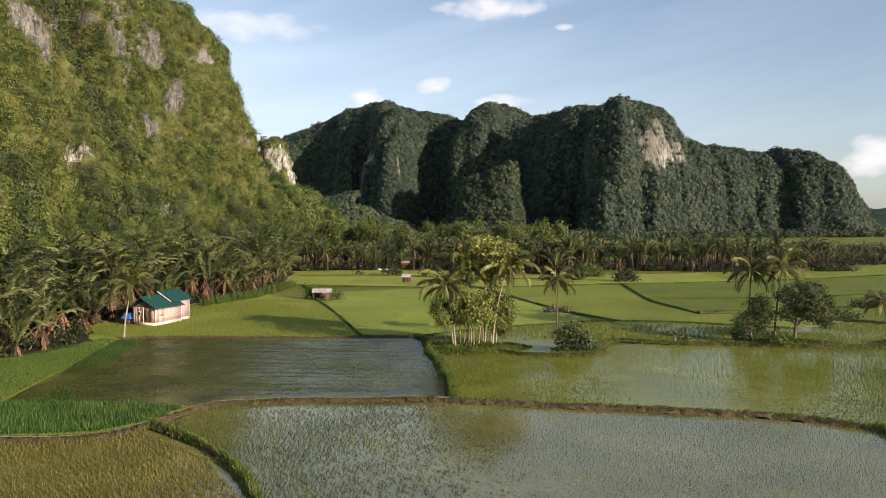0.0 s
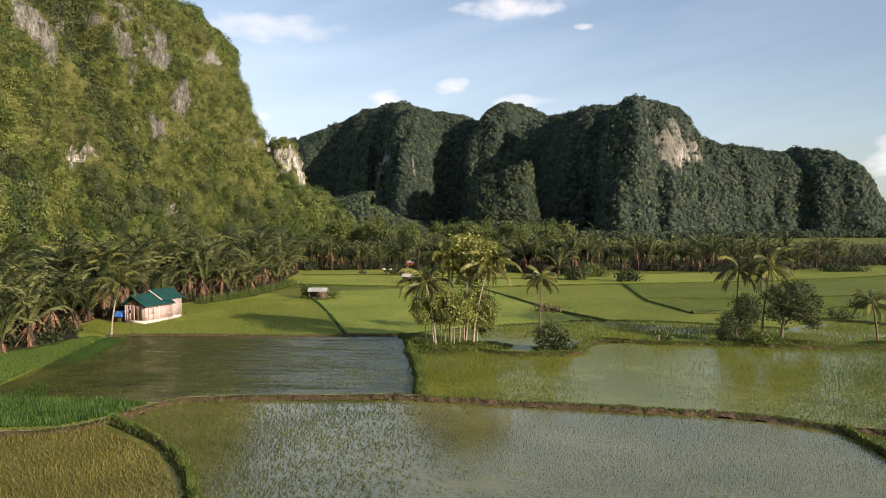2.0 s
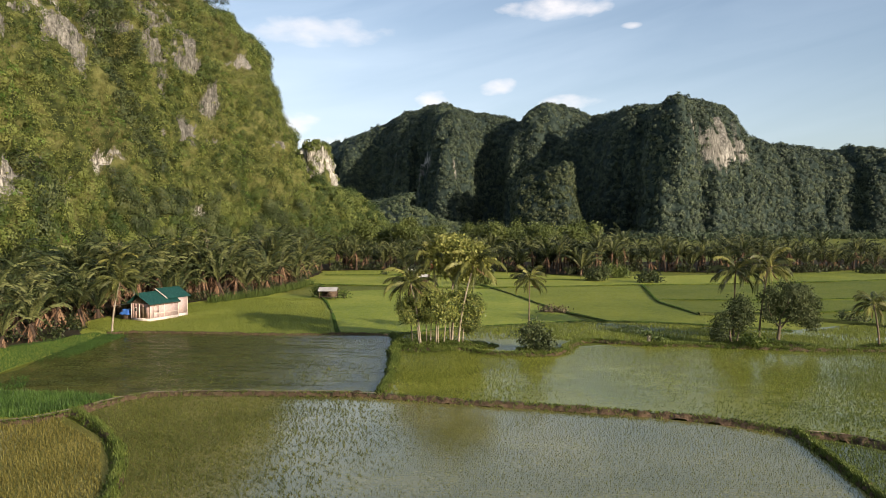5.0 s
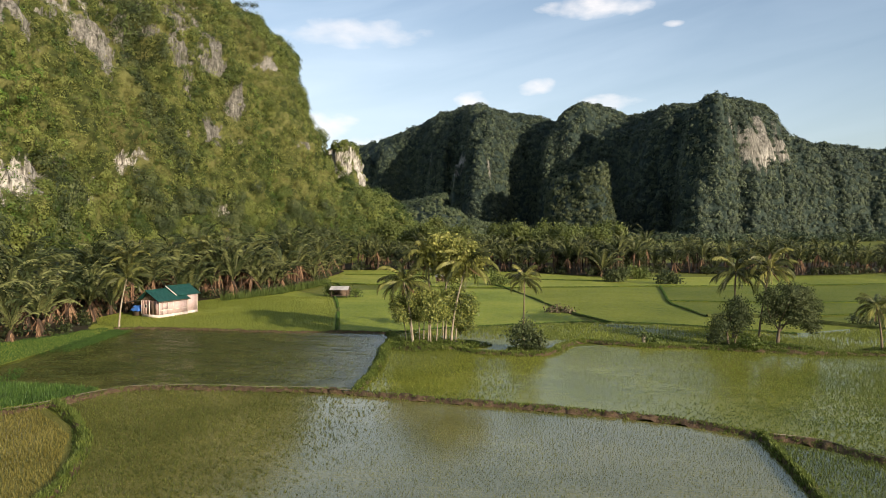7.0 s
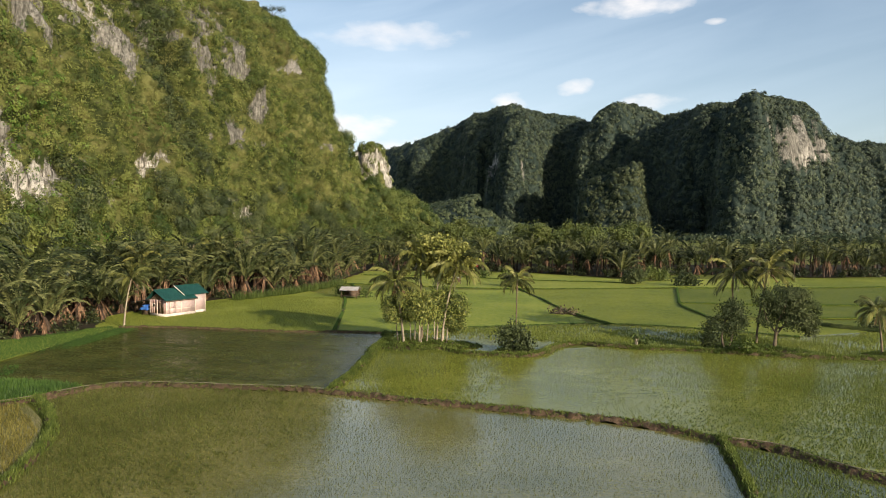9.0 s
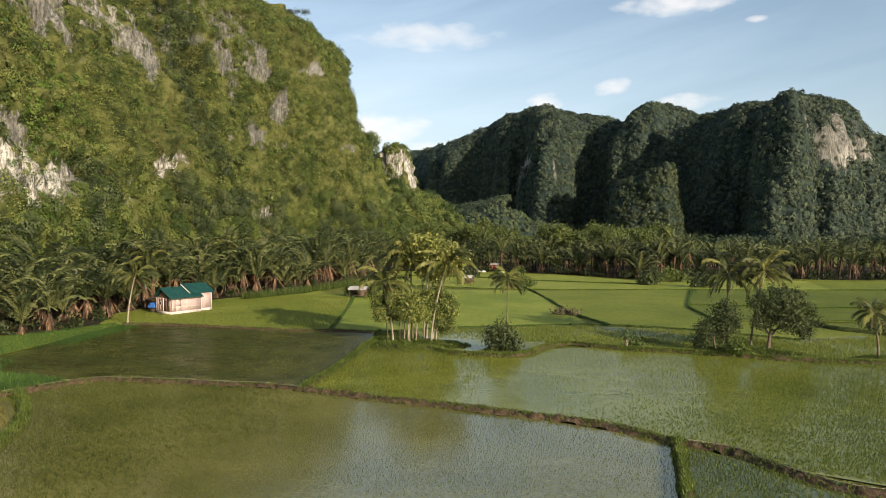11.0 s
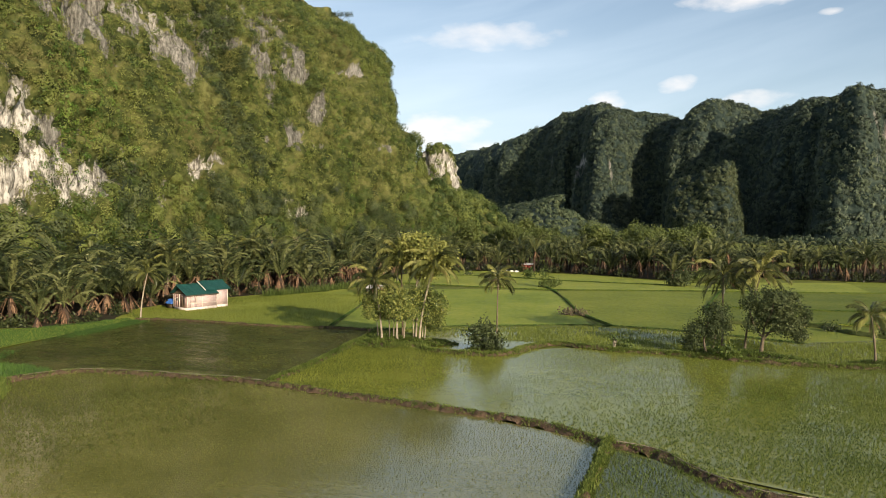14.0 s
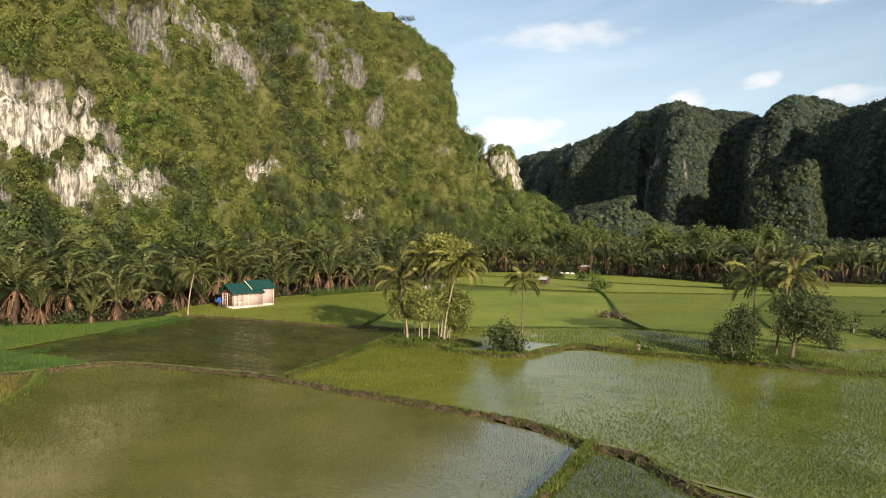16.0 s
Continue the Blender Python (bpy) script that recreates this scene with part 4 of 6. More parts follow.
WEST_ROCK = [(85, 29, 13, 8.5, 1.0), (96, 30.5, 8, 6, 0.95), (97, 22, 7, 7, 1.0), (105, 21, 8.5, 6, 0.85), (90, 36.5, 11, 4, 0.1), (104, 29, 6, 6, 0.15), (84, 15, 4, 2.5, 0.3), (112.5, 31, 2, 3, 0.1), (116.6, 21.6, 2.4, 6, 0.35),
             (137.5, 17, 3.0, 5, 0.8), (126, 24, 2.4, 6, 0.6), (155.6, 27.4, 5.8, 4.6, 1.0), (163, 29, 5.2, 3, 0.6), (195.5, 16.8, 6, 5, 1.0),
             (118, 55, 12, 9, 0.0), (132, 59, 15, 9, 0.12), (148, 64, 14, 8, 0.3), (156, 69, 8, 4, 0.75), (164, 62, 11, 9, 0.1), (176, 66, 5, 9, 0.05), (160.7, 48.5, 3, 3, 0.1),
             (195, 64, 9.5, 14, 0.06), (209, 69, 6.5, 14, 0.0), (203, 43, 5, 5, 0.0), (232, 65.5, 7, 2.4, 0.25), (185.7, 37, 2, 2, 0.4), (213, 39.6, 3, 3, 0.15), (215, 52, 4, 5, 0.0), (150, 41, 3, 3, 0.0), (225, 48, 3, 2, 0.0), (240, 40, 3, 2, 0.0)]
GORGE = ([20, 45, 70, 90], [175, 174, 180, 184])
west = karst("karst_hill", WEST, WEST_H, PROFILE, 0.62, 190, ((32, 6), (10, 3.6), (4.5, 2.4)), WEST_ROCK, M_KARST, 31, gully=6.0, gorge=GORGE, humps=((4.2, 3.4), (1.9, 1.8)),
             lean=(222, 252, (45, 52, 58, 64, 70, 76, 84), (0, 4, 12, 27, 43, 55, 66)))
tagged(west[0], "steep limestone hill hung with scrub, pale bare faces showing", "hill", kind="structure")
seen = lambda c: ((c[:, 1] > 74) & (c[:, 2] < 100)) * (1.0 - 0.6 * (c[:, 1] > 300)) * np.where(c[:, 2] < 22 + 0.36 * np.hypot(c[:, 0] - 20, c[:, 1]), 1.0, 0.1)
canopy(*west, 33000, (0.4, 1.6), 0.27, 24, M_SCRUB, "olive green scrub clinging to the rock", 41, seen, "scrub", 0.85, -0.12)
dark_run = lambda c: (vnoise(c / (11, 11, 26), 8) > 0.1) * 1.0 + 0.5 * (vnoise(c / (5, 5, 8), 9) > 0.2)
canopy(*west, 3600, (0.9, 2.6), 0.34, 84, M_BROAD, "dark green bushes and small trees on the slope", 42, lambda c: seen(c) * (0.12 + dark_run(c) + 0.5 * np.clip((26 - c[:, 2]) / 10, 0, 1)), "bushes", 0.95, -0.35)
M_FRESH = leaf_material("fresh_creeper", (0.03, 0.062, 0.01), (0.075, 0.135, 0.022), (0.15, 0.22, 0.042), 0.1, 0.25, 0.5, own=0.15, drift=0.5, tone=0.5)
canopy(*west, 2600, (0.5, 1.5), 0.30, 34, M_FRESH, "fresh green creepers spilling down the slope", 45,
       lambda c: seen(c) * ((vnoise(c / (9, 9, 20), 28) > 0.2) + 2.5 * np.exp(-((c[:, 1] - 116 - 0.4 * (c[:, 2] - 36)) / 6) ** 2 - ((c[:, 2] - 36) / 12) ** 2) + 0.7 * (c[:, 2] < 16) + 0.04), "creepers", 0.9, 0.0, 1.0)
foot = lambda c: (c[:, 1] > 76) * (c[:, 1] < 285) * np.clip((26 - c[:, 2]) / 12, 0, 1) * (c[:, 2] > 4) * (1 - np.exp(-((c[:, 1] - 193) / 7) ** 2)) * (1 - np.exp(-((c[:, 1] - 136) / 4) ** 2)) * (1 - 0.9 * (c[:, 1] < 112) * (c[:, 2] > 16))
canopy(*west, 360, (1.5, 3.6), 0.36, 280, M_BROAD, "broadleaf trees along the foot of the hill", 46, foot, "foot_trees", 1.0, -0.3, 0.6)
canopy(*west, 330, (1.8, 4.0), 0.38, 280, M_DARK, "dark trees along the foot of the hill", 47, lambda c: foot(c) * (vnoise(c / 9, 19) > 0.0), "foot_trees", 1.0, -0.55, 0.6)
in_gorge = lambda c: seen(c) * np.exp(-((c[:, 1] - np.interp(c[:, 2], *GORGE)) / 3.6) ** 2) * np.clip((c[:, 2] - 26) / 14, 0, 1) + 1e-6
canopy(*west, 420, (1.2, 2.8), 0.42, 90, M_DARK, "dark green trees in the gorge", 43, in_gorge, "gorge_trees", 1.0, -0.3)
brow_wood = lambda c: np.exp(-((c[:, 2] - 84) / 9) ** 2) * (c[:, 1] > 205) * (c[:, 1] < 330) + 1e-7
canopy(*west, 420, (1.2, 2.8), 0.45, 80, M_BROAD, "green trees on the brow of the hill", 48, brow_wood, "brow_trees", 1.0, -0.3)

FAR = [(-1000, 2000), (-700, 1650), (-520, 1440), (-390, 1275), (-280, 1150), (-190, 1065), (-116, 990), (-102, 982), (-70, 1004), (-34, 1022), (-16, 990), (6, 968), (42, 962), (78, 948), (100, 880), (120, 820), (143, 766), (158, 756), (185, 772), (212, 797), (250, 832), (300, 862), (352, 886), (384, 888), (412, 880), (440, 882), (475, 910), (520, 1000), (600, 1200)]
FAR_H = ((-1000, 150), (-700, 166), (-511, 172), (-366, 166), (-330, 172), (-295, 174), (-260, 186), (-210, 194), (-160, 202), (-125, 194), (-98, 181), (-65, 176), (-37, 171), (-12, 163), (8, 180), (20, 184), (48, 182), (68, 173), (86, 162), (105, 164), (120, 167), (150, 164), (165, 160), (190, 161), (235, 157), (248, 134), (258, 122), (290, 116), (330, 110), (372, 101), (384, 92), (396, 112), (412, 110), (440, 102), (480, 76), (520, 42))
FAR_ROCK = ((-150, 1020, 105, 9, 24, 0.0), (-225, 1095, 90, 8, 24, 0.0), (125, 800, 40, 7, 12, 0.1), (-101, 985, 90, 8, 24, 0.2), (204, 806, 104, 36, 27, 0.05), (220, 812, 86, 18, 9, 0.55), (-140, 1040, 90, 12, 30, 0.25), (-190, 1110, 85, 14, 24, 0.2), (362, 884, 52, 7, 10, 0.6))


def far_ridge(step=3.6):
    """Wooded ridge: height by distance behind the foot line, warped by noise."""
    line = curve(FAR, 12.0)
    xs, ys = np.arange(-760, 610, step), np.arange(690, 1620, step)
    X, Y = np.meshgrid(xs, ys, indexing="ij")
    P = np.column_stack((X.ravel(), Y.ravel(), np.zeros(X.size)))
    a, b = line[:-1], line[1:]
    best = np.full(len(P), 1e9)
    for p, q in zip(a, b):
        e = q - p
        t = np.clip(((P[:, :2] - p) @ e) / (e @ e), 0, 1)
        best = np.minimum(best, np.linalg.norm(P[:, :2] - p - t[:, None] * e, axis=1))
    poly = [tuple(v) for v in line] + [(600, 2600), (-1000, 2600)]
    d = np.where(inside(P, poly), best, -best)
    warp = fbm(P / 60, 3, 51) * 46 + fbm(P / 22, 2, 55) * 22
    d = d + warp * np.clip((d + 60) / 60, 0, 1)
    frac = np.interp(d, (-9, -4, 1, 7, 14, 26, 50, 90), (0, 0.06, 0.22, 0.45, 0.64, 0.79, 0.92, 1.0))
    H = np.interp(P[:, 0], *zip(*FAR_H))
    P[:, 2] = H * frac + (fbm(P / 45, 3, 57) * 10 + fbm(P / 14, 2, 58) * 5) * frac - 1.0
    P[:, 2] += ((domes(P * (1, 1, 0.4), 34.0, 64) - 0.5) * 16.0 * (1.05 - frac)) * np.clip(frac * 5, 0, 1)
    F = grid_faces(len(xs), len(ys))
    F = F[(P[F][:, :, 2].max(1) > 0.6) & (d[F].min(1) < 125)]
    rock, pale = np.zeros(len(P)), np.zeros(len(P))
    for x, y, z, r, rz, pl in FAR_ROCK:
        m = 1.2 - np.sqrt(((P[:, 0] - x) / r) ** 2 + ((P[:, 1] - y) / (r * 1.4)) ** 2 + ((P[:, 2] - z) / rz) ** 2) + fbm(P / (8, 8, 30), 3, 59) * 1.3
        m = np.clip(m * 2, 0, 1)
        pale, rock = np.maximum(pale, m * pl), np.maximum(rock, m)
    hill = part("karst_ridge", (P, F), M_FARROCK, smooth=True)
    for key, val in (("rock", rock), ("pale", pale)):
        hill.data.attributes.new(key, "FLOAT", "POINT").data.foreach_set("value", val.astype(np.float32))
    fn = np.cross(P[F[:, 1]] - P[F[:, 0]], P[F[:, 3]] - P[F[:, 0]])
    area = np.linalg.norm(fn, axis=1)
    return hill, P, F, rock, fn / np.maximum(area, 1e-6)[:, None], area


far = far_ridge()
tagged(far[0], "far wooded limestone ridge with bare cliff faces", "hill", kind="structure")
front = lambda c: (c[:, 2] > 2) * (0.25 + (c[:, 1] < 1200))
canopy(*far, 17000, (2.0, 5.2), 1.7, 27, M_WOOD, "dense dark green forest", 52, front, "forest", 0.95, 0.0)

KNOLL = [(-10, 910), (-11, 860), (-9, 815), (-4, 790), (14, 778), (36, 771), (45, 776), (49, 800), (50, 870)]
knoll = karst("karst_knoll", KNOLL, [50, 58, 62, 64, 70, 77, 80, 80, 70], ([0, 0.15, 0.3, 0.6, 0.85, 1.0], [0, 0.18, 0.42, 0.85, 0.98, 1.0], [-10, -5, -2, 0, 3, 11]), 2.5, 50, ((30, 7), (12, 4)), [], M_FARROCK, 61, humps=((9, 4.0),))
tagged(knoll[0], "small wooded limestone knoll before the ridge", "hill", kind="structure")
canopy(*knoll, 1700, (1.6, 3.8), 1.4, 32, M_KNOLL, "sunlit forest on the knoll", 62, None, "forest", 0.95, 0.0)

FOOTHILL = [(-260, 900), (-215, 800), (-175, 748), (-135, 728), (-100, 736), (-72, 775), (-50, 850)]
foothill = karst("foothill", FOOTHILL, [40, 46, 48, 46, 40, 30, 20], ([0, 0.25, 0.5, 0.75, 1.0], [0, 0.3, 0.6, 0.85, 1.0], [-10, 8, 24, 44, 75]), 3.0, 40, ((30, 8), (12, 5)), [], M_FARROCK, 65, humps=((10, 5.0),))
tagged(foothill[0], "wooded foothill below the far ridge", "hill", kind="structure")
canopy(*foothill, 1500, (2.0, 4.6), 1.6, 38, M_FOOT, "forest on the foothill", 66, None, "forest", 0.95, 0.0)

# the spire and the wooded spur below it
SPIRE = [(-105, 327), (-97.5, 322), (-89, 323), (-83.8, 331), (-83.5, 340), (-89, 348), (-101, 350)]
spire = karst("rock_spire", SPIRE, [52, 53, 54, 53, 50, 52, 50], ([0, 0.3, 0.6, 0.85, 1.0], [0, 0.4, 0.72, 0.93, 1.0], [-3, -1, 1.2, 4, 8.5]), 0.9, 70, ((9, 3), (3, 1.2)), [(331, 41, 9, 11, 0.8), (340, 39, 8, 11, 0.8)], M_KARST, 71, 1.3)
tagged(spire[0], "pale limestone spire topped with trees", "rock", kind="structure")
canopy(*spire, 620, (0.7, 2.2), 0.5, 60, M_BROAD, "trees and creepers on the spire", 72, lambda c: np.where((c[:, 0] > -90.5) & (c[:, 2] < 49) & (c[:, 2] > 29), 0.02, 1.0), "creepers", 1.0, -0.2, 0.2)
SPUR = [(-150, 300), (-100, 296), (-80, 306), (-66, 322), (-58, 345), (-70, 380), (-100, 420)]
spur = karst("wooded_spur", SPUR, [70, 55, 40, 34, 32, 32, 40], ([0, 0.25, 0.5, 0.75, 1.0], [0, 0.35, 0.62, 0.85, 1.0], [-6, 4, 12, 22, 40]), 1.1, 60, ((22, 7), (8, 3)), [], M_KARST, 81, humps=((5.5, 3.4), (2.6, 1.2)))
tagged(spur[0], "wooded foot of the limestone hill", "hill", kind="structure")
canopy(*spur, 850, (1.8, 4.8), 0.58, 210, M_BROAD, "forest trees on the spur", 82, None, "forest", 1.0, -0.35)

# trees standing along the foot of the ridge
rh = np.random.default_rng(131)
hedge = [(x + rh.normal(0, 4), np.interp(x, (60, 130, 212, 300, 384, 480), (760, 640, 700, 770, 800, 840)) + rh.uniform(-12, 12), rh.uniform(4, 7), rh.uniform(5, 10)) for x in rh.uniform(60, 480, 150)]
C_, U_ = [], []
for x, y, r, h in hedge:
    dirs = rh.normal(size=(60, 3))
    dirs /= np.linalg.norm(dirs, axis=1)[:, None]
    C_.append(np.array((x, y, h * 0.5)) + dirs * (r, r, h * 0.5) * rh.uniform(0.7, 1.1, (60, 1)))
    U_.append(dirs)
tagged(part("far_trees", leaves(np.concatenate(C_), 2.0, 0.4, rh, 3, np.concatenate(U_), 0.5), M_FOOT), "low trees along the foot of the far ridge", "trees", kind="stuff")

# hills at the end of the plain, in the haze-tinted green
for k_, (x0, x1, y_, h_) in enumerate(((500, 2600, 3200, 120), (-2400, -200, 3400, 150))):
    xs = np.linspace(x0, x1, 160)
    hh = h_ * (0.7 + 0.9 * fbm(np.column_stack((xs / 350, np.full(160, k_), np.zeros(160))), 4, 5)) * np.clip(np.minimum(xs - x0, x1 - xs) / 250, 0, 1)
    vv = np.array([[(x, y_ + dy, h * q - 1) for dy, q in ((-260, 0), (-150, 0.45), (-60, 0.85), (0, 1.0), (150, 0.6))] for x, h in zip(xs, hh)]).reshape(-1, 3)
    vv[:, 2] += np.maximum(vv[:, 2], 0) * 0.3 * fbm(vv / 60, 3, 9)
    tagged(part("backdrop_hills", (vv, grid_faces(160, 5)), M_FARROCK, smooth=True), "distant wooded hills across the plain", "hill", kind="structure")


# ---------------------------------------------------------------- palm groves
def grove_palm(seed, fronds, length, pairs, trunk, dead_count=4, sides=7):
    rand = np.random.default_rng(seed)
    head = palm_head(fronds, length, 1.56, 0.85, 1.55, 0.8, pairs, rand, 0.35, 0.45, 2.6)
    dead = palm_head(dead_count, length * 0.5, -0.85, -1.35, 0.2, 0.4, 6, rand)
    path, t = stem(trunk, rand.uniform(0, 0.5), rand.uniform(0, 6), 0.24, 0.18, rand, 1.6, sides)
    return t, (head[0] + path[-1], head[1]), (dead[0] + path[-1], dead[1])


def scatter_points(poly, gap, seed, want=None):
    """Points inside a plot, no two nearer than about gap."""
    rand = np.random.default_rng(seed)
    P = np.array(poly)
    lo, hi = P.min(0), P.max(0)
    nx, ny = int((hi[0] - lo[0]) / gap) + 1, int((hi[1] - lo[1]) / gap) + 1
    g = np.stack(np.meshgrid(np.arange(nx), np.arange(ny), indexing="ij"), -1).reshape(-1, 2).astype(float)
    g[:, 0] += (g[:, 1] % 2) * 0.5
    Q = lo + (g + rand.uniform(-0.32, 0.32, g.shape)) * gap
    return Q[inside(Q, list(poly))]


GROVE_EDGE = [(-68, 61), (-57, 71), (-52, 76), (-50, 84), (-52, 91), (-56, 96), (-56, 112), (-53, 124), (-47.5, 138), (-46.5, 150), (-46.5, 165), (-51, 185), (-57, 214)]
GROVE = GROVE_EDGE + [(-78, 214), (-84, 180), (-84, 140), (-79, 110), (-78, 70), (-80, 55)]
BELT_EDGE = [(-62, 214), (-40, 224), (-15, 224), (5, 215), (20, 206), (38, 226), (58, 222), (78, 223), (110, 245), (147, 271), (210, 300), (330, 345)]
BELT = BELT_EDGE + [(330, 400), (210, 352), (140, 322), (80, 290), (0, 275), (-62, 268)]


def edge_distance(Q, edge):
    best = np.full(len(Q), 1e9)
    for p, q in zip(np.array(edge[:-1], float), np.array(edge[1:], float)):
        e = q - p
        t = np.clip(((Q - p) @ e) / (e @ e), 0, 1)
        best = np.minimum(best, np.linalg.norm(Q - p - t[:, None] * e, axis=1))
    return best


sheet("grove_floor", GROVE, 0.05, M_LITTER, "leaf litter under the palm grove, painted dark for its shade", "ground", 1.5)
sheet("belt_floor", BELT, 0.05, M_LITTER, "leaf litter under the palm belt, painted dark for its shade", "ground", 1.5)
SAGO = [grove_palm(200 + i, 15, 5.3, 20, 1.2 + 0.6 * i, 7) for i in range(5)]
TALL = [grove_palm(230 + i, 16, 5.0, 16, 1.2 + 1.0 * i, 7) for i in range(5)]
SAGO_FAR = [grove_palm(260 + i, 11, 5.2, 9, 1.8 + 0.6 * i, 2, 4) for i in range(4)]
TALL_FAR = [grove_palm(280 + i, 13, 5.2, 8, 2.4 + 1.2 * i, 2, 4) for i in range(4)]


def as_thing(models, name, label, group, pairs):
    made = []
    for t, head, dead in models:
        p = thing(name, (0, 0, -60), label, "palm tree", group)
        part("trunk", t, M_TRUNK, p, smooth=True)
        frond_tone(part("crown", head, M_PALM, p), pairs, len(made))
        part("dead_frond", dead, M_DEAD, p, "brown withered fronds")
        made.append(p)
    return made


def plant(points, models, rand, lo, hi, used):
    for q in points:
        k = int(rand.integers(len(models)))
        s = rand.uniform(lo, hi)
        m = Matrix.Translation((q[0], q[1], -0.1)) @ Matrix.Rotation(rand.uniform(0, 6.283), 4, "Z") @ Matrix.Rotation(rand.normal(0, 0.06), 4, "X") @ Matrix.Scale(s, 4)
        if k in used:
            copy_thing(models[k], m)
        else:
            models[k].matrix_basis = m
            used.add(k)


def far_palms(name, points, models, lo, hi, label, seed, pairs):
    rand = np.random.default_rng(seed)
    trunks, heads, deads = [], [], []
    pick = rand.integers(0, len(models), len(points))
    for k, (t, h, d) in enumerate(models):
        Q = points[pick == k]
        if not len(Q):
            continue
        P3 = np.column_stack((Q, np.full(len(Q), -0.1)))
        yaw, sc = rand.uniform(0, 6.283, len(Q)), rand.uniform(lo, hi, len(Q))
        for store, g in ((trunks, t), (heads, h), (deads, d)):
            store.append(spread(*g, P3, yaw, sc))
    ob = tagged(frond_tone(part(name, join(heads), M_PALM), pairs, seed), label, "palm grove", kind="stuff")
    tagged(part("trunks", join(trunks), M_TRUNK, ob, "dark palm trunks"), kind="stuff")
    tagged(part("dead_fronds", join(deads), M_DEAD, ob, "brown withered fronds"), kind="stuff")
    return ob


rand_g = np.random.default_rng(91)
Q = scatter_points(GROVE, 3.5, 92)
dist = edge_distance(Q, GROVE_EDGE)
dist[Q[:, 1] < 64] += 6
near = Q[(dist < 10.5) & (np.hypot(Q[:, 0] + 49.5, Q[:, 1] - 87.5) > 6.0)]
sago = as_thing(SAGO, "sago_palm", "dark green bushy palm with arching fronds at the field edge", "palms of the grove", 20)
plant(near[:190], sago, rand_g, 0.85, 1.45, set())
rest = np.concatenate((near[190:], Q[(dist >= 10.5) & (rand_g.uniform(size=len(Q)) < 0.85)]))
far_palms("palm_grove", rest, SAGO_FAR, 0.95, 1.5, "dense dark palms under the limestone hill", 93, 9)
B = scatter_points(BELT, 3.9, 94)
bd = edge_distance(B, BELT_EDGE)
keep = (bd < 10) | (rand_g.uniform(size=len(B)) < 0.33)
B, bd = B[keep], bd[keep]
first = (bd < 5.5) & (B[:, 0] < 120)
tall = as_thing(TALL, "grove_palm", "tall palm with brown trunk in the palm belt", "palms of the belt", 16)
plant(B[first][:110], tall, rand_g, 0.85, 1.3, set())
others = np.concatenate((B[first][110:], B[~first]))
mixk = rand_g.uniform(size=len(others)) < np.where(edge_distance(others, BELT_EDGE) < 10, 0.65, 0.35)
low = others[:, 0] > 95
far_palms("palm_belt", others[~mixk & ~low], TALL_FAR, 0.75, 1.1, "belt of tall palms across the valley", 95, 8)
far_palms("palm_thicket", others[mixk & ~low], SAGO_FAR, 1.0, 1.5, "low bushy palms filling the belt", 96, 9)
far_palms("palm_thicket", others[low], SAGO_FAR, 0.75, 1.05, "low bushy palms at the end of the belt", 97, 9)


# broad trees in and behind the belt
def wood(name, spots, leaf, dens, mat, label, seed):
    rand = np.random.default_rng(seed)
    blobs = []
    for x, y, r, h in spots:
        for _ in range(4):
            blobs.append((x + rand.normal(0, r * 0.4), y + rand.normal(0, r * 0.4), h - r * 0.75 + rand.normal(0, r * 0.3), r * rand.uniform(0.5, 0.75), r * rand.uniform(0.5, 0.75), r * rand.uniform(0.45, 0.65)))
    return tagged(part(name, crown(blobs, leaf, dens, 0.4, rand, 3), mat), label, "trees", kind="stuff")


rw = np.random.default_rng(97)
spots = [(rw.uniform(-60, 30), 0, rw.uniform(3, 5.5), rw.uniform(10, 15)) for _ in range(34)]
spots = [(x, np.interp(x, *zip(*BELT_EDGE)) + rw.uniform(25, 110), r, h) for x, _, r, h in spots]
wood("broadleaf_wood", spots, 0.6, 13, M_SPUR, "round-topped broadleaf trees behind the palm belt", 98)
# added where only the belt's shade lies; its leaves are painted that dark
wood("dark_thicket", [(10, 226, 4.5, 8), (20, 222, 5, 9), (30, 226, 4.5, 8)], 0.32, 60, M_SHADE, "thicket of near-black leaves standing in for shade before the palm belt", 99)


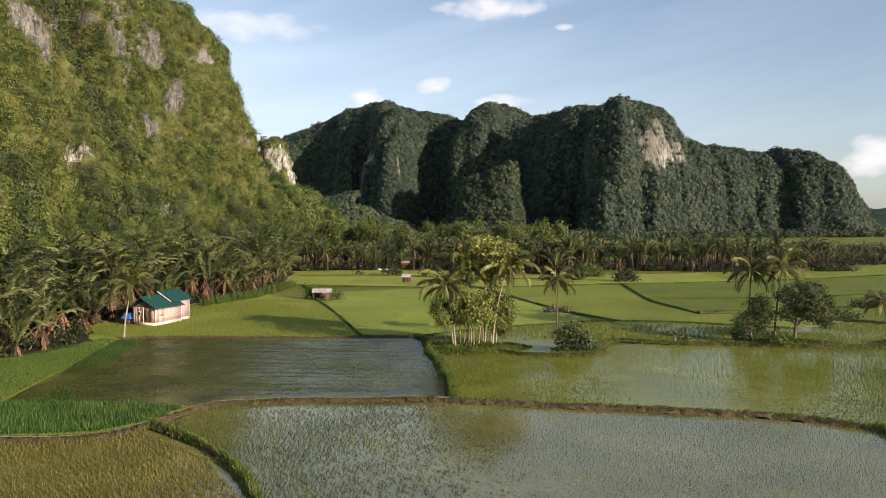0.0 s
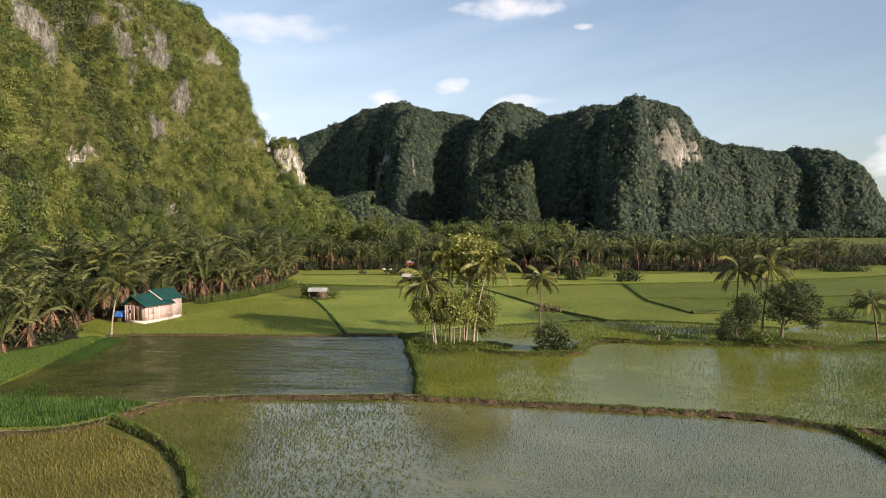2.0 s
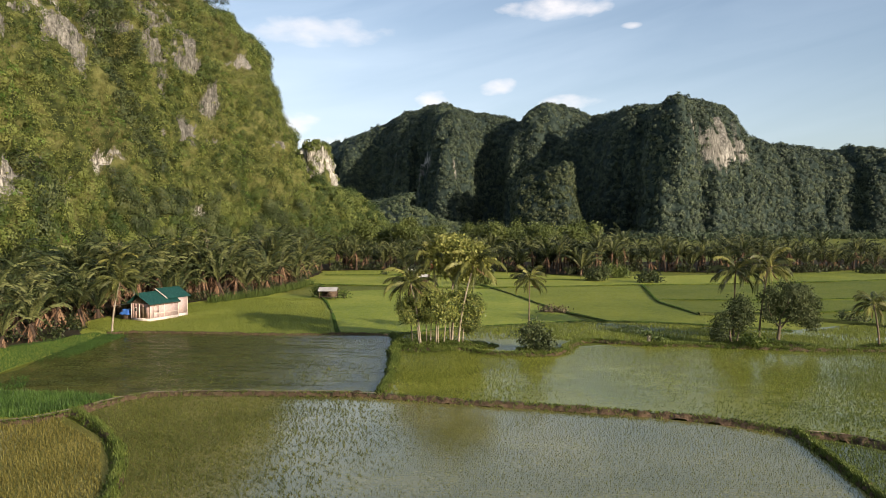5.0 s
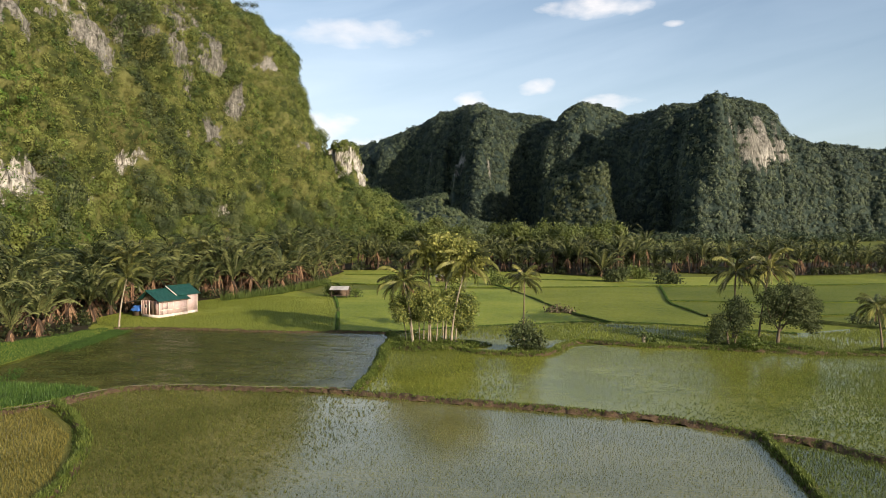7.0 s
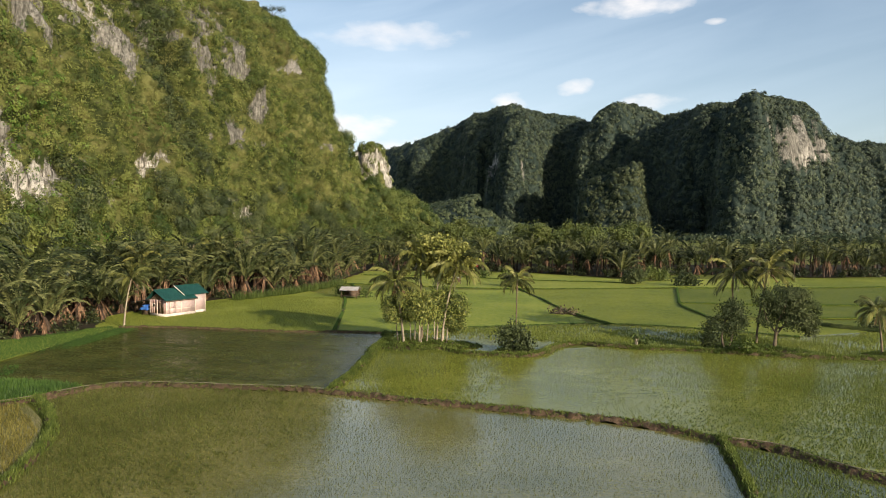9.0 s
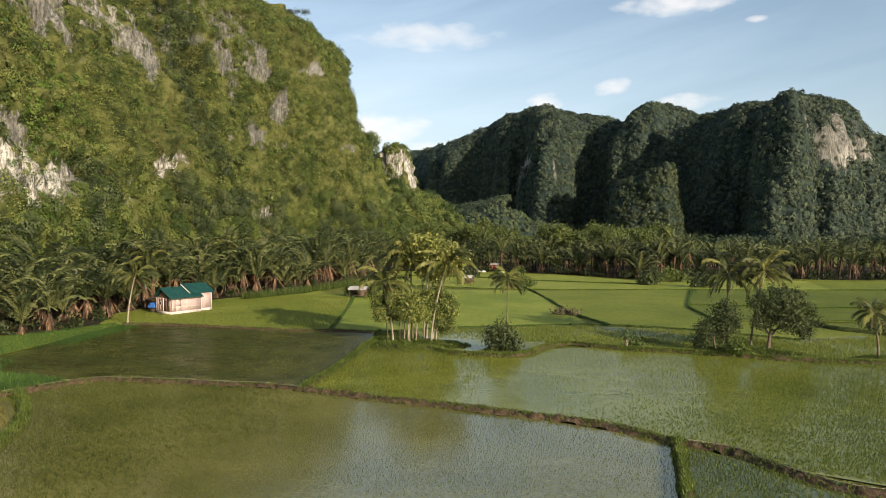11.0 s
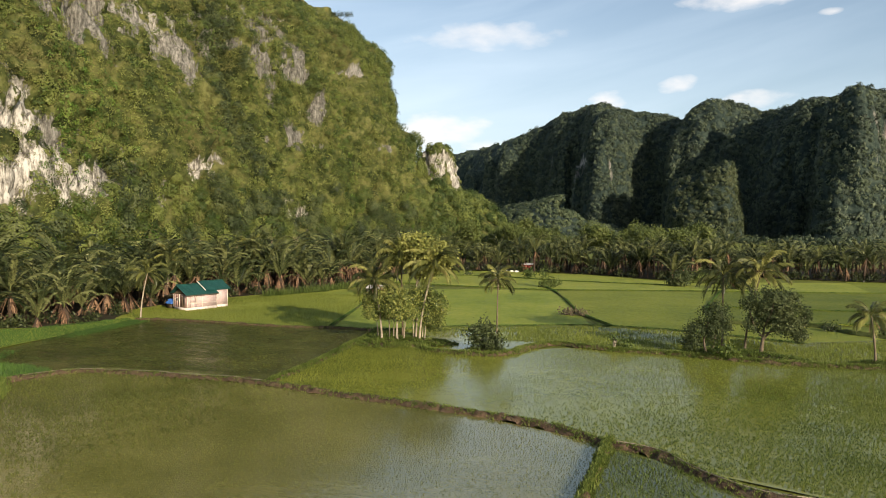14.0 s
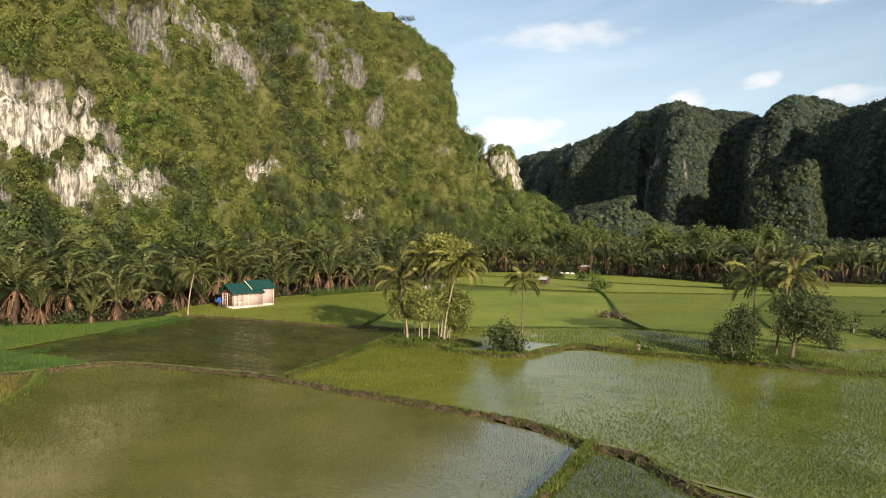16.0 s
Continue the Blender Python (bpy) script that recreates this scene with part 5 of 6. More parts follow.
# ---------------------------------------------------------------- islets and trees of the paddies
def islet(at, rx, ry, h, seed, label):
    rand = np.random.default_rng(seed)
    ang = np.linspace(0, 2 * np.pi, 49)
    rad = np.linspace(0, 1, 9)
    A, R = np.meshgrid(ang, rad, indexing="ij")
    k = 1 + 0.22 * np.sin(A * 3 + seed) + 0.1 * np.sin(A * 7)
    V = np.stack((np.cos(A) * R * rx * k, np.sin(A) * R * ry * k, h * (1 - R ** 2.2) - 0.06), -1).reshape(-1, 3)
    V[:, 2] += 0.25 * h * fbm(V * 0.9, 3, seed) * (1 - R.ravel())
    b = part("islet", (V + np.array(at), grid_faces(49, 9)), M_MUD, smooth=True)
    tagged(b, label, "islet", kind="structure")
    n = int(rx * ry * 60)
    a, r = rand.uniform(0, 6.283, n), np.sqrt(rand.uniform(0, 1.1, n))
    kk = 1 + 0.22 * np.sin(a * 3 + seed)
    P = np.stack((np.cos(a) * r * rx * kk, np.sin(a) * r * ry * kk, np.maximum(h * (1 - r ** 2.2), 0)), 1) + np.array(at)
    tagged(part("weeds", spread(*tuft(6, 0.22, 0.11, 0.9, seed), P, rand.uniform(0, 6, n), rand.uniform(0.6, 1.5, n)), M_GRASS, b, "rank green weeds"), kind="stuff")
    return b


islet((-4.2, 83.0, 0), 5.6, 4.2, 0.45, 1, "weedy islet of earth under the tree clump")
islet((7.0, 81.0, 0), 2.6, 1.8, 0.3, 2, "small weedy islet under the bush")
islet((32.5, 88.5, 0), 6.5, 3.6, 0.4, 3, "earthen islet under the dark trees")
islet((45.3, 88.0, 0), 2.2, 1.6, 0.3, 4, "small islet with a young palm")
islet((20.2, 87.0, 0), 1.9, 1.2, 0.3, 5, "weedy hump on the bund")

GC = "trees of the middle islet"
leafy_tree("broadleaf_tree", (-6.1, 82.6, 0.75), [([(0, 0, -0.7), (-0.3, 0.1, 1.6), (-0.9, 0.3, 3.6)], 0.094), ([(0.8, 0.3, -0.7), (0.7, 0.3, 1.8), (0.4, 0.2, 3.8)], 0.086), ([(-0.9, 0.8, -0.7), (-1.1, 0.7, 1.7), (-1.5, 0.4, 3.2)], 0.072)],
           [(-1.2, 0.2, 3.8, 1.6, 1.5, 1.2), (0.2, 0.2, 4.4, 1.7, 1.4, 1.2), (-0.9, -0.4, 2.7, 1.5, 1.2, 0.9), (0.6, -0.2, 2.9, 1.4, 1.2, 0.9)], 0.2, 150, M_ISLE, "leafy green tree with slim pale trunks on the islet", "tree", group=GC, seed=11)
leafy_tree("broadleaf_tree", (-4.2, 82.2, 0.85), [([(0, 0, -0.7), (0.1, 0, 1.8), (-0.2, 0.2, 4.0)], 0.094), ([(0.9, 0.2, -0.7), (1.1, 0.1, 1.7), (1.2, 0.3, 3.6)], 0.086), ([(-0.7, 0.9, -0.7), (-0.6, 0.8, 2.0), (-0.4, 0.6, 4.2)], 0.079), ([(0.4, -0.4, -0.7), (0.35, -0.4, 1.3), (0.55, -0.4, 2.2)], 0.079)],
           [(-0.3, 0.2, 4.5, 1.8, 1.5, 1.4), (1.1, 0.2, 3.9, 1.5, 1.4, 1.2), (0.3, -0.5, 3.0, 1.8, 1.2, 1.1), (1.5, -0.2, 2.7, 1.3, 1.1, 0.9)], 0.2, 150, M_ISLE, "leafy green tree with several pale trunks on the islet", "tree", group=GC, seed=12)
leafy_tree("broadleaf_tree", (-1.9, 84.4, 0.75), [([(0, 0, -0.7), (0.2, 0.1, 1.6), (0.4, 0.2, 3.8)], 0.108), ([(-0.8, -0.5, -0.7), (-0.9, -0.4, 1.9), (-0.7, -0.2, 3.6)], 0.094), ([(0.6, -0.6, -0.7), (0.7, -0.5, 1.2), (0.9, -0.4, 2.6)], 0.079)],
           [(0.5, 0.2, 3.9, 1.6, 1.7, 1.9), (1.1, 0.4, 2.3, 1.2, 1.3, 1.5), (-0.6, -0.2, 4.4, 1.3, 1.3, 1.2), (1.6, 0.3, 3.6, 1.3, 1.3, 1.6), (1.4, 0.4, 1.5, 1.2, 1.2, 1.2)], 0.2, 150, M_ISLE, "tree draped with dusty green creeper on the islet", "tree", group=GC, seed=13)
leafy_tree("tall_tree", (-2.6, 84.2, 0.2), [([(0, 0, 0), (0.15, 0, 3), (0.1, 0, 6.5), (0.3, 0, 9.5)], 0.17), ([(0.1, 0, 6.5), (1.0, 0.3, 8.3), (1.9, 0.5, 9.6)], 0.09), ([(0.1, 0, 7), (-0.7, -0.2, 8.6), (-0.9, 0, 10)], 0.08), ([(0.3, 0, 8.5), (0.9, -0.6, 10), (1.3, -0.7, 10.8)], 0.06)],
           [(-0.2, 0, 11.2, 2.0, 1.5, 0.9), (2.0, 0.4, 10.5, 1.8, 1.5, 1.0), (0.9, -0.4, 9.7, 1.8, 1.3, 0.8), (-1.2, 0.2, 10.0, 1.2, 1.2, 0.9), (3.3, 0.3, 9.3, 1.2, 1.1, 0.9), (0.4, 0.2, 8.5, 1.2, 1.0, 0.8), (1.7, 0.2, 8.0, 1.0, 0.9, 0.7)], 0.32, 210, M_LIME, "tall slender tree with lime green leaves", "tree", group=GC, seed=14)
coconut_palm((-5.9, 82.0, 0.2), 7.0, 1.2, 2.9, 301, "slender coconut palm with drooping fronds on the islet", 22, 3.0)
coconut_palm((-4.4, 84.6, 0.2), 9.6, 0.3, 3.1, 302, "tall dark coconut palm in the tree clump", 24, 3.4, M_DARKBARK)
coconut_palm((-1.7, 83.2, 0.2), 9.0, 1.7, 0.2, 303, "leaning coconut palm in the tree clump", 24, 3.3)
coconut_palm((6.2, 88.0, 0.1), 7.2, 0.15, 1.0, 304, "lone coconut palm with a thin trunk", 18, 2.0, M_DARKBARK, 0.1)
coconut_palm((-46.6, 88.0, 0.1), 6.4, 1.0, 0.3, 305, "coconut palm leaning beside the house", 18, 2.7)
coconut_palm((31.1, 94.0, 0.2), 8.0, 0.9, -1.6, 306, "coconut palm with brownish fronds above the dark trees", 22, 3.2, M_DARKBARK)
coconut_palm((33.4, 91.5, 0.2), 8.4, 2.6, 0.9, 307, "coconut palm rising behind the dark tree", 22, 3.2, M_DARKBARK)
coconut_palm((45.3, 88.0, 0.2), 4.6, 0.8, 2.0, 308, "young coconut palm on a small islet", 16, 2.3, M_DARKBARK)
coconut_palm((-57.5, 106, 0), 8.6, 0.4, 0.6, 309, "coconut palm behind the house", 18, 2.8)
coconut_palm((-59.0, 132, 0), 9.5, 0.5, 2.6, 310, "coconut palm standing above the grove", 18, 2.8)

GR = "dark trees of the eastern islet"
leafy_tree("dark_tree", (34.9, 89.4, 0.2), [([(0, 0, 0), (0.15, 0.1, 1.4), (0.3, 0.2, 3.0)], 0.24), ([(0.2, 0.1, 1.5), (1.3, 0.2, 3.0), (2.6, 0.4, 4.4)], 0.12), ([(0.2, 0.1, 1.7), (-0.8, 0.2, 3.2), (-1.2, 0.2, 5.0)], 0.11), ([(0.3, 0.2, 2.8), (0.9, -0.3, 4.4), (1.2, -0.2, 5.8)], 0.10), ([(0.3, 0.1, 2.2), (1.8, -0.5, 2.7), (3.2, -0.8, 2.9)], 0.08)],
           [(1.4, 0.1, 5.6, 2.4, 2.0, 1.3), (-0.6, 0.2, 5.2, 1.5, 1.6, 1.2), (3.3, 0.1, 4.2, 1.5, 1.6, 1.3), (2.4, -0.6, 3.0, 1.7, 1.2, 0.9), (-0.7, -0.2, 3.3, 1.2, 1.2, 1.0), (1.2, 0.6, 4.2, 1.8, 1.5, 1.2), (3.6, 0.2, 2.2, 1.0, 1.0, 0.6), (2.6, 0.3, 6.3, 0.9, 0.9, 0.5), (0.2, 0.1, 6.5, 0.8, 0.8, 0.5)], 0.19, 120, M_DARK, "spreading dark-leaved tree with a twisted trunk", "tree", bark=M_DARKBARK, group=GR, seed=15)
leafy_tree("dark_tree", (29.4, 88.2, 0.1), [([(0, 0, 0), (-0.2, 0, 1.5), (0.2, 0, 3.4)], 0.16), ([(0.6, 0.2, 0), (0.9, 0.2, 1.6), (1.0, 0.1, 3.0)], 0.11)],
           [(0.9, 0.2, 4.3, 1.5, 1.4, 1.1), (-0.9, -0.1, 2.4, 1.5, 1.3, 1.2), (0.5, 0, 2.6, 1.4, 1.2, 1.3), (1.6, 0.2, 3.0, 1.0, 1.1, 0.9), (-1.4, -0.2, 1.1, 1.0, 1.0, 0.9), (1.3, 0.1, 5.3, 0.6, 0.6, 0.5)], 0.19, 125, M_DARK, "bushy dark tree with low branches", "tree", bark=M_DARKBARK, group=GR, seed=16)


def shrub(at, blobs, leaf, dens, mat, label, seed, name="bush", group=""):
    rand = np.random.default_rng(seed)
    p = thing(name, at, label, "bush", group)
    for i in range(4):
        a, r = rand.uniform(0, 6.283), blobs[0][3] * 0.55
        top = (math.cos(a) * r, math.sin(a) * r, blobs[0][2])
        q = curve([(0.1 * math.cos(a), 0.1 * math.sin(a), -0.1), (top[0] * 0.4, top[1] * 0.4, top[2] * 0.6), top], 0.3)
        part("branch", tube(q, np.linspace(0.06, 0.02, len(q)), 5), M_BARK, p)
    part("leaves", crown(blobs, leaf, dens, 0.4, rand), mat, p)
    return p


shrub((31.0, 85.7, 0), [(0, 0, 0.9, 1.3, 1.0, 0.9), (0.9, 0.2, 0.6, 0.9, 0.8, 0.7)], 0.24, 60, M_GRASS, "bright green bush at the water's edge", 17)
shrub((6.9, 80.8, 0.1), [(0, 0, 1.5, 1.9, 1.5, 1.4), (1.1, 0.1, 0.9, 1.1, 1.1, 1.0), (-1.0, 0, 1.6, 0.9, 1.0, 1.2), (0.3, 0.2, 2.5, 1.0, 0.9, 0.7)], 0.28, 46, M_DARK, "round dark bush on a small islet", 18)
shrub((-33.8, 135.6, 0), [(0, 0, 1.2, 1.3, 1.2, 1.2), (-0.6, 0.5, 1.9, 0.9, 0.9, 0.8)], 0.3, 40, M_BROAD, "leafy bush beside the field hut", 19)
shrub((-28.8, 136.0, 0), [(0, 0, 0.9, 1.0, 1.0, 0.9)], 0.3, 40, M_BROAD, "low bush beside the field hut", 20)
shrub((51.2, 110.4, 0), [(0, 0, 0.8, 1.7, 1.1, 0.9), (1.6, -0.6, 0.4, 1.2, 0.9, 0.5)], 0.26, 46, M_DARK, "dark bush on the bund by the flooded field", 21)
shrub((42.1, 117.6, 0), [(0, 0, 1.5, 0.7, 0.7, 0.9)], 0.28, 46, M_DARK, "small bush growing from a pale stump", 22)
shrub((44.8, 114.0, 0), [(0, 0, 0.5, 1.2, 0.9, 0.6)], 0.28, 40, M_DARK, "low dark bush in the field", 23)
shrub((63.0, 126.5, 0), [(0, 0, 0.6, 2.6, 1.4, 0.7), (3, 0.6, 0.4, 1.8, 1.2, 0.5)], 0.3, 36, M_DARK, "long low bush on a far bund", 24)
shrub((-5.4, 169.5, 0), [(0, 0, 1.0, 1.8, 1.4, 1.2), (1.7, 0.2, 0.7, 1.3, 1.0, 0.8), (-0.6, 0, 3.0, 0.9, 0.8, 1.2)], 0.4, 30, M_BROAD, "ragged bush on the field bund", 25)
shrub((-16, 196, 0), [(0, 0, 1.0, 1.6, 1.4, 1.0)], 0.4, 30, M_BROAD, "small bush in the far field", 26)
shrub((22.6, 185, 0), [(0, 0, 1.7, 2.2, 1.8, 1.7), (1.4, 0, 2.6, 1.3, 1.2, 1.3), (-1.6, 0.3, 0.9, 1.4, 1.2, 1.0)], 0.45, 28, M_DARK, "dark round bush in the far field", 27)
shrub((33.8, 182, 0), [(0, 0, 1.4, 2.4, 1.8, 1.4), (2.2, 0.3, 0.9, 1.4, 1.2, 1.0)], 0.45, 28, M_DARK, "dark bush in the far field", 28)
shrub((27.2, 197, 0), [(0, 0, 1.6, 2.6, 1.8, 1.6), (3.0, 0.5, 1.2, 1.9, 1.6, 1.3)], 0.45, 28, M_BROAD, "green bush before the palm belt", 29)
shrub((-26, 201, 0), [(0, 0, 1.2, 2.4, 1.6, 1.2), (2.0, 0.2, 0.8, 1.4, 1.2, 0.9)], 0.3, 40, M_SHADE, "heap of brown brushwood in the far field", 30, "brush_heap")
shrub((-34.4, 200, 0), [(0, 0, 0.5, 1.0, 0.8, 0.5)], 0.4, 26, M_DARK, "small dark bush in the far field", 31)
shrub((104, 225, 0), [(0, 0, 0.8, 5.5, 2.0, 0.9), (6, 1, 0.6, 4, 1.6, 0.7)], 0.5, 22, M_DARK, "long low hedge in the far field", 32)
shrub((9.6, 118.0, 0), [(0, 0, 0.3, 1.9, 0.9, 0.5), (1.8, -0.4, 0.2, 1.0, 0.7, 0.35)], 0.3, 50, M_STRAW, "low heap of dry cut straw on the bund", 33, "straw_heap")
shrub((20.0, 87.2, 0.1), [(0, 0, 1.2, 0.55, 0.5, 0.5), (1.2, -0.1, 0.4, 1.0, 0.6, 0.4)], 0.26, 60, M_BROAD, "small leafy stump on the bund", 34)
part("stump", tube([(19.9, 87.1, -0.1), (19.95, 87.1, 0.5), (19.9, 87.1, 1.0)], [0.3, 0.2, 0.16], 8), M_BARK)
tagged(bpy.data.objects["stump"], "short pale tree stump on the bund", "stump")


# ---------------------------------------------------------------- house and huts
def weave_material(name, a, b):
    k = Nodes(name)
    w1 = k.n("ShaderNodeTexWave", Scale=2.6, Distortion=1.5, Detail=2.0)
    w1.bands_direction = "Z"
    k.put(w1.inputs["Vector"], k.place())
    f = k.math("ADD", k.math("MULTIPLY", w1.outputs["Fac"], 0.35), k.math("MULTIPLY", k.noise(3, 5), 0.65))
    return k.done(k.ramp(f, (0.3, a), (0.7, b)), 0.85, k.bump(w1.outputs["Fac"], 0.4, 0.02), 0.2)


def metal_material(name, a, b):
    k = Nodes(name)
    col = k.ramp(k.noise(0.9, 5), (0.35, a), (0.7, b))
    return k.done(col, 0.5, None, 0.4)


M_WALL = weave_material("pink_woven_panel", (0.33, 0.24, 0.235), (0.46, 0.355, 0.345))
# front wall's copy of the panels, browner and with its shade painted in
M_WALLSIDE = weave_material("shaded_brown_panel", (0.28, 0.175, 0.155), (0.42, 0.29, 0.265))
M_TRIM = earth_material("pale_painted_wood", (0.42, 0.35, 0.30), (0.58, 0.50, 0.44), (0.7, 0.63, 0.57), 2.0, 0.005)
M_PLINTH = earth_material("weathered_concrete", (0.36, 0.30, 0.27), (0.52, 0.45, 0.41), (0.64, 0.57, 0.53), 1.2, 0.01)
M_GREENROOF = metal_material("green_sheet_roof", (0.004, 0.035, 0.028), (0.008, 0.055, 0.045))
M_ZINC = metal_material("weathered_zinc_sheet", (0.30, 0.28, 0.27), (0.50, 0.47, 0.45))
M_BLUE = metal_material("blue_tarpaulin", (0.03, 0.10, 0.36), (0.06, 0.18, 0.5))
M_DARKWOOD = earth_material("dark_wood", (0.05, 0.035, 0.025), (0.10, 0.07, 0.05), (0.17, 0.12, 0.08), 2.0, 0.01)
M_WINDOW = metal_material("dark_window", (0.02, 0.02, 0.02), (0.04, 0.035, 0.03))


def ribbed(x0, z0, x1, z1, y0, y1, ribs=0.22, amp=0.025):
    """A corrugated roof slope from (x0, z0) down to (x1, z1), between y0 and y1."""
    n = max(8, int((y1 - y0) / ribs * 4))
    ys = np.linspace(y0, y1, n + 1)
    up = amp * np.sin(np.arange(n + 1) * np.pi / 2)
    V = []
    for th in (0.0, -0.03):
        V.append(np.array([[(x0, y, z0 + u + th), ((x0 + x1) / 2, y, (z0 + z1) / 2 + u + th), (x1, y, z1 + u + th)] for y, u in zip(ys, up)]).reshape(-1, 3))
    f = grid_faces(n + 1, 3)
    return np.concatenate(V), np.concatenate((f, f[:, ::-1] + 3 * (n + 1)))


def wall_house():
    h = thing("house", (-47.4, 98.85, 0.0), "small house of pinkish woven panels with a green metal roof", "house", rz=-15.8)
    part("plinth", box(-3.5, 0.04, -0.04, 5.6, -0.1, 0.42), M_PLINTH, h, "pale concrete base")
    part("plinth", box(-3.5, -0.55, 5.604, 8.15, -0.1, 0.42), M_PLINTH, h, "pale concrete base")
    # long side of the front room, with a shuttered window
    for y0, y1, z0, z1 in ((0, 0.7, 0.42, 2.5), (0.7, 1.7, 0.42, 1.2), (0.7, 1.7, 2.1, 2.5), (1.7, 5.6, 0.42, 2.5)):
        part("wall_panel", box(-0.08, 0.0, y0 + 0.002, y1 - 0.002, z0, z1), M_WALL, h)
    part("wall_panel", box(-0.68, -0.6, 5.61, 8.15, 0.42, 2.95), M_WALL, h)
    part("wall_panel", box(-3.5, -0.685, 8.07, 8.15, 0.42, 2.95), M_WALL, h)
    part("wall_panel", box(-3.5, -3.42, 0.09, 8.06, 0.42, 2.5), M_WALL, h)
    for x0, x1, z0, z1 in ((-3.5, -3.0, 0.42, 2.5), (-3.0, -2.5, 0.42, 1.4), (-3.0, -2.5, 1.9, 2.5), (-2.5, -1.9, 0.42, 2.5), (-1.1, -0.09, 0.42, 2.5), (-1.9, -1.1, 2.1, 2.5)):
        part("wall_panel", box(x0 + 0.002, x1 - 0.002, 0.0, 0.08, z0, z1), M_WALLSIDE, h)
    gable = bmesh.new()
    g = [gable.verts.new(p) for p in ((-3.5, 0.04, 2.502), (-0.1, 0.04, 2.502), (-2.1, 0.04, 3.55))]
    gable.faces.new(g)
    r = bmesh.ops.extrude_face_region(gable, geom=gable.faces[:])
    bmesh.ops.translate(gable, verts=[v for v in r["geom"] if isinstance(v, bmesh.types.BMVert)], vec=(0, 0.05, 0))
    bmesh.ops.recalc_face_normals(gable, faces=gable.faces)
    part("gable", gable, M_DARKWOOD, h, "brown boarded gable")
    part("door", box(-1.89, -1.11, 0.03, 0.07, 0.42, 2.09), M_DARKWOOD, h, "dark wooden door")
    w = part("window", box(-0.06, -0.03, 0.71, 1.69, 1.21, 2.09), M_WALL, h, "closed woven shutter")
    for y0, y1, z0, z1 in ((0.66, 0.72, 1.15, 2.15), (1.68, 1.74, 1.15, 2.15), (0.72, 1.68, 1.15, 1.21), (0.72, 1.68, 2.09, 2.15)):
        part("frame", box(0.0, 0.03, y0, y1, z0, z1), M_TRIM, w)
    w = part("window", box(-2.99, -2.51, 0.03, 0.06, 1.41, 1.89), M_WINDOW, h, "small dark window")
    for x0, x1, z0, z1 in ((-3.04, -2.98, 1.36, 1.94), (-2.52, -2.46, 1.36, 1.94), (-2.98, -2.52, 1.36, 1.42), (-2.98, -2.52, 1.88, 1.94)):
        part("frame", box(x0, x1, -0.03, 0.0, z0, z1), M_TRIM, w)
    for y in (-0.06, 2.7, 5.5):
        part("post", box(0.0, 0.05, y, y + 0.09, 0.42, 2.48), M_TRIM, h, "pale corner post")
    part("rail", box(0.0, 0.03, 0.06, 5.5, 1.02, 1.08), M_TRIM, h)
    for y in (5.62, 8.06):
        part("post", box(-0.6, -0.54, y, y + 0.09, 0.42, 2.9), M_TRIM, h, "pale corner post")
    for x in (-3.55, -2.02):
        part("post", box(x, x + 0.08, -0.06, 0.0, 0.42, 2.48), M_TRIM, h, "pale corner post")
    part("roof_slope", ribbed(-2.2, 3.95, 0.45, 2.45, -0.5, 5.7), M_GREENROOF, h)
    part("roof_slope", ribbed(-2.5, 4.3, -0.2, 2.98, 3.6, 8.5), M_GREENROOF, h)
    part("roof_slope", ribbed(-2.2, 3.95, -3.9, 2.6, -0.5, 5.7), M_GREENROOF, h)
    part("roof_slope", ribbed(-2.5, 4.3, -3.95, 2.95, 3.6, 8.5), M_GREENROOF, h)
    part("ridge_cap", tube([(-2.2, -0.52, 3.98), (-2.2, 3, 3.99), (-2.2, 5.68, 3.99)], [0.07, 0.07, 0.07], 8), M_GREENROOF, h)
    part("ridge_cap", tube([(-2.5, 3.6, 4.33), (-2.5, 7, 4.33), (-2.5, 8.52, 4.33)], [0.07, 0.07, 0.07], 8), M_GREENROOF, h)
    part("flashing", tube([(-2.5, 3.58, 4.33), (-1.4, 3.58, 3.7), (-0.2, 3.58, 3.0)], [0.08, 0.08, 0.08], 6), M_TRIM, h, "white roof flashing")
    part("fascia", box(0.42, 0.46, -0.5, 5.7, 2.33, 2.42), M_DARKWOOD, h, "dark eaves board")
    return h


wall_house()


def lean_to():
    h = thing("shed", (-53.4, 102.4, 0), "dark wooden lean-to shed beside the house", "shed", rz=-15.8)
    for x, y, z in ((0, 0, 2.0), (-1.9, 0, 1.7), (0, 2.4, 2.0), (-1.9, 2.4, 1.7)):
        part("post", box(x - 0.05, x + 0.05, y - 0.05, y + 0.05, -0.1, z), M_DARKWOOD, h)
    part("wall", box(-1.85, -0.05, 2.3, 2.36, 0.1, 1.65), M_DARKWOOD, h)
    part("roof", ribbed(0.3, 2.12, -2.3, 1.7, -0.4, 2.8), M_ZINC, h, "weathered sheet roof")
    return h


lean_to()
bm = bmesh.new()
bmesh.ops.create_grid(bm, x_segments=14, y_segments=10, size=1.0)
for v in bm.verts:
    d = max(abs(v.co.x), abs(v.co.y))
    v.co.z = 0.95 - max(0, d - 0.6) * 2.2 + 0.06 * math.sin(v.co.x * 7) * math.cos(v.co.y * 6)
    v.co.x *= 1.2
tarp = part("tarpaulin", bm, M_BLUE, smooth=True)
tarp.matrix_world = pose(-52.0, 100.9, 0.75, 0, 0, -15) @ Matrix.Scale(0.8, 4)
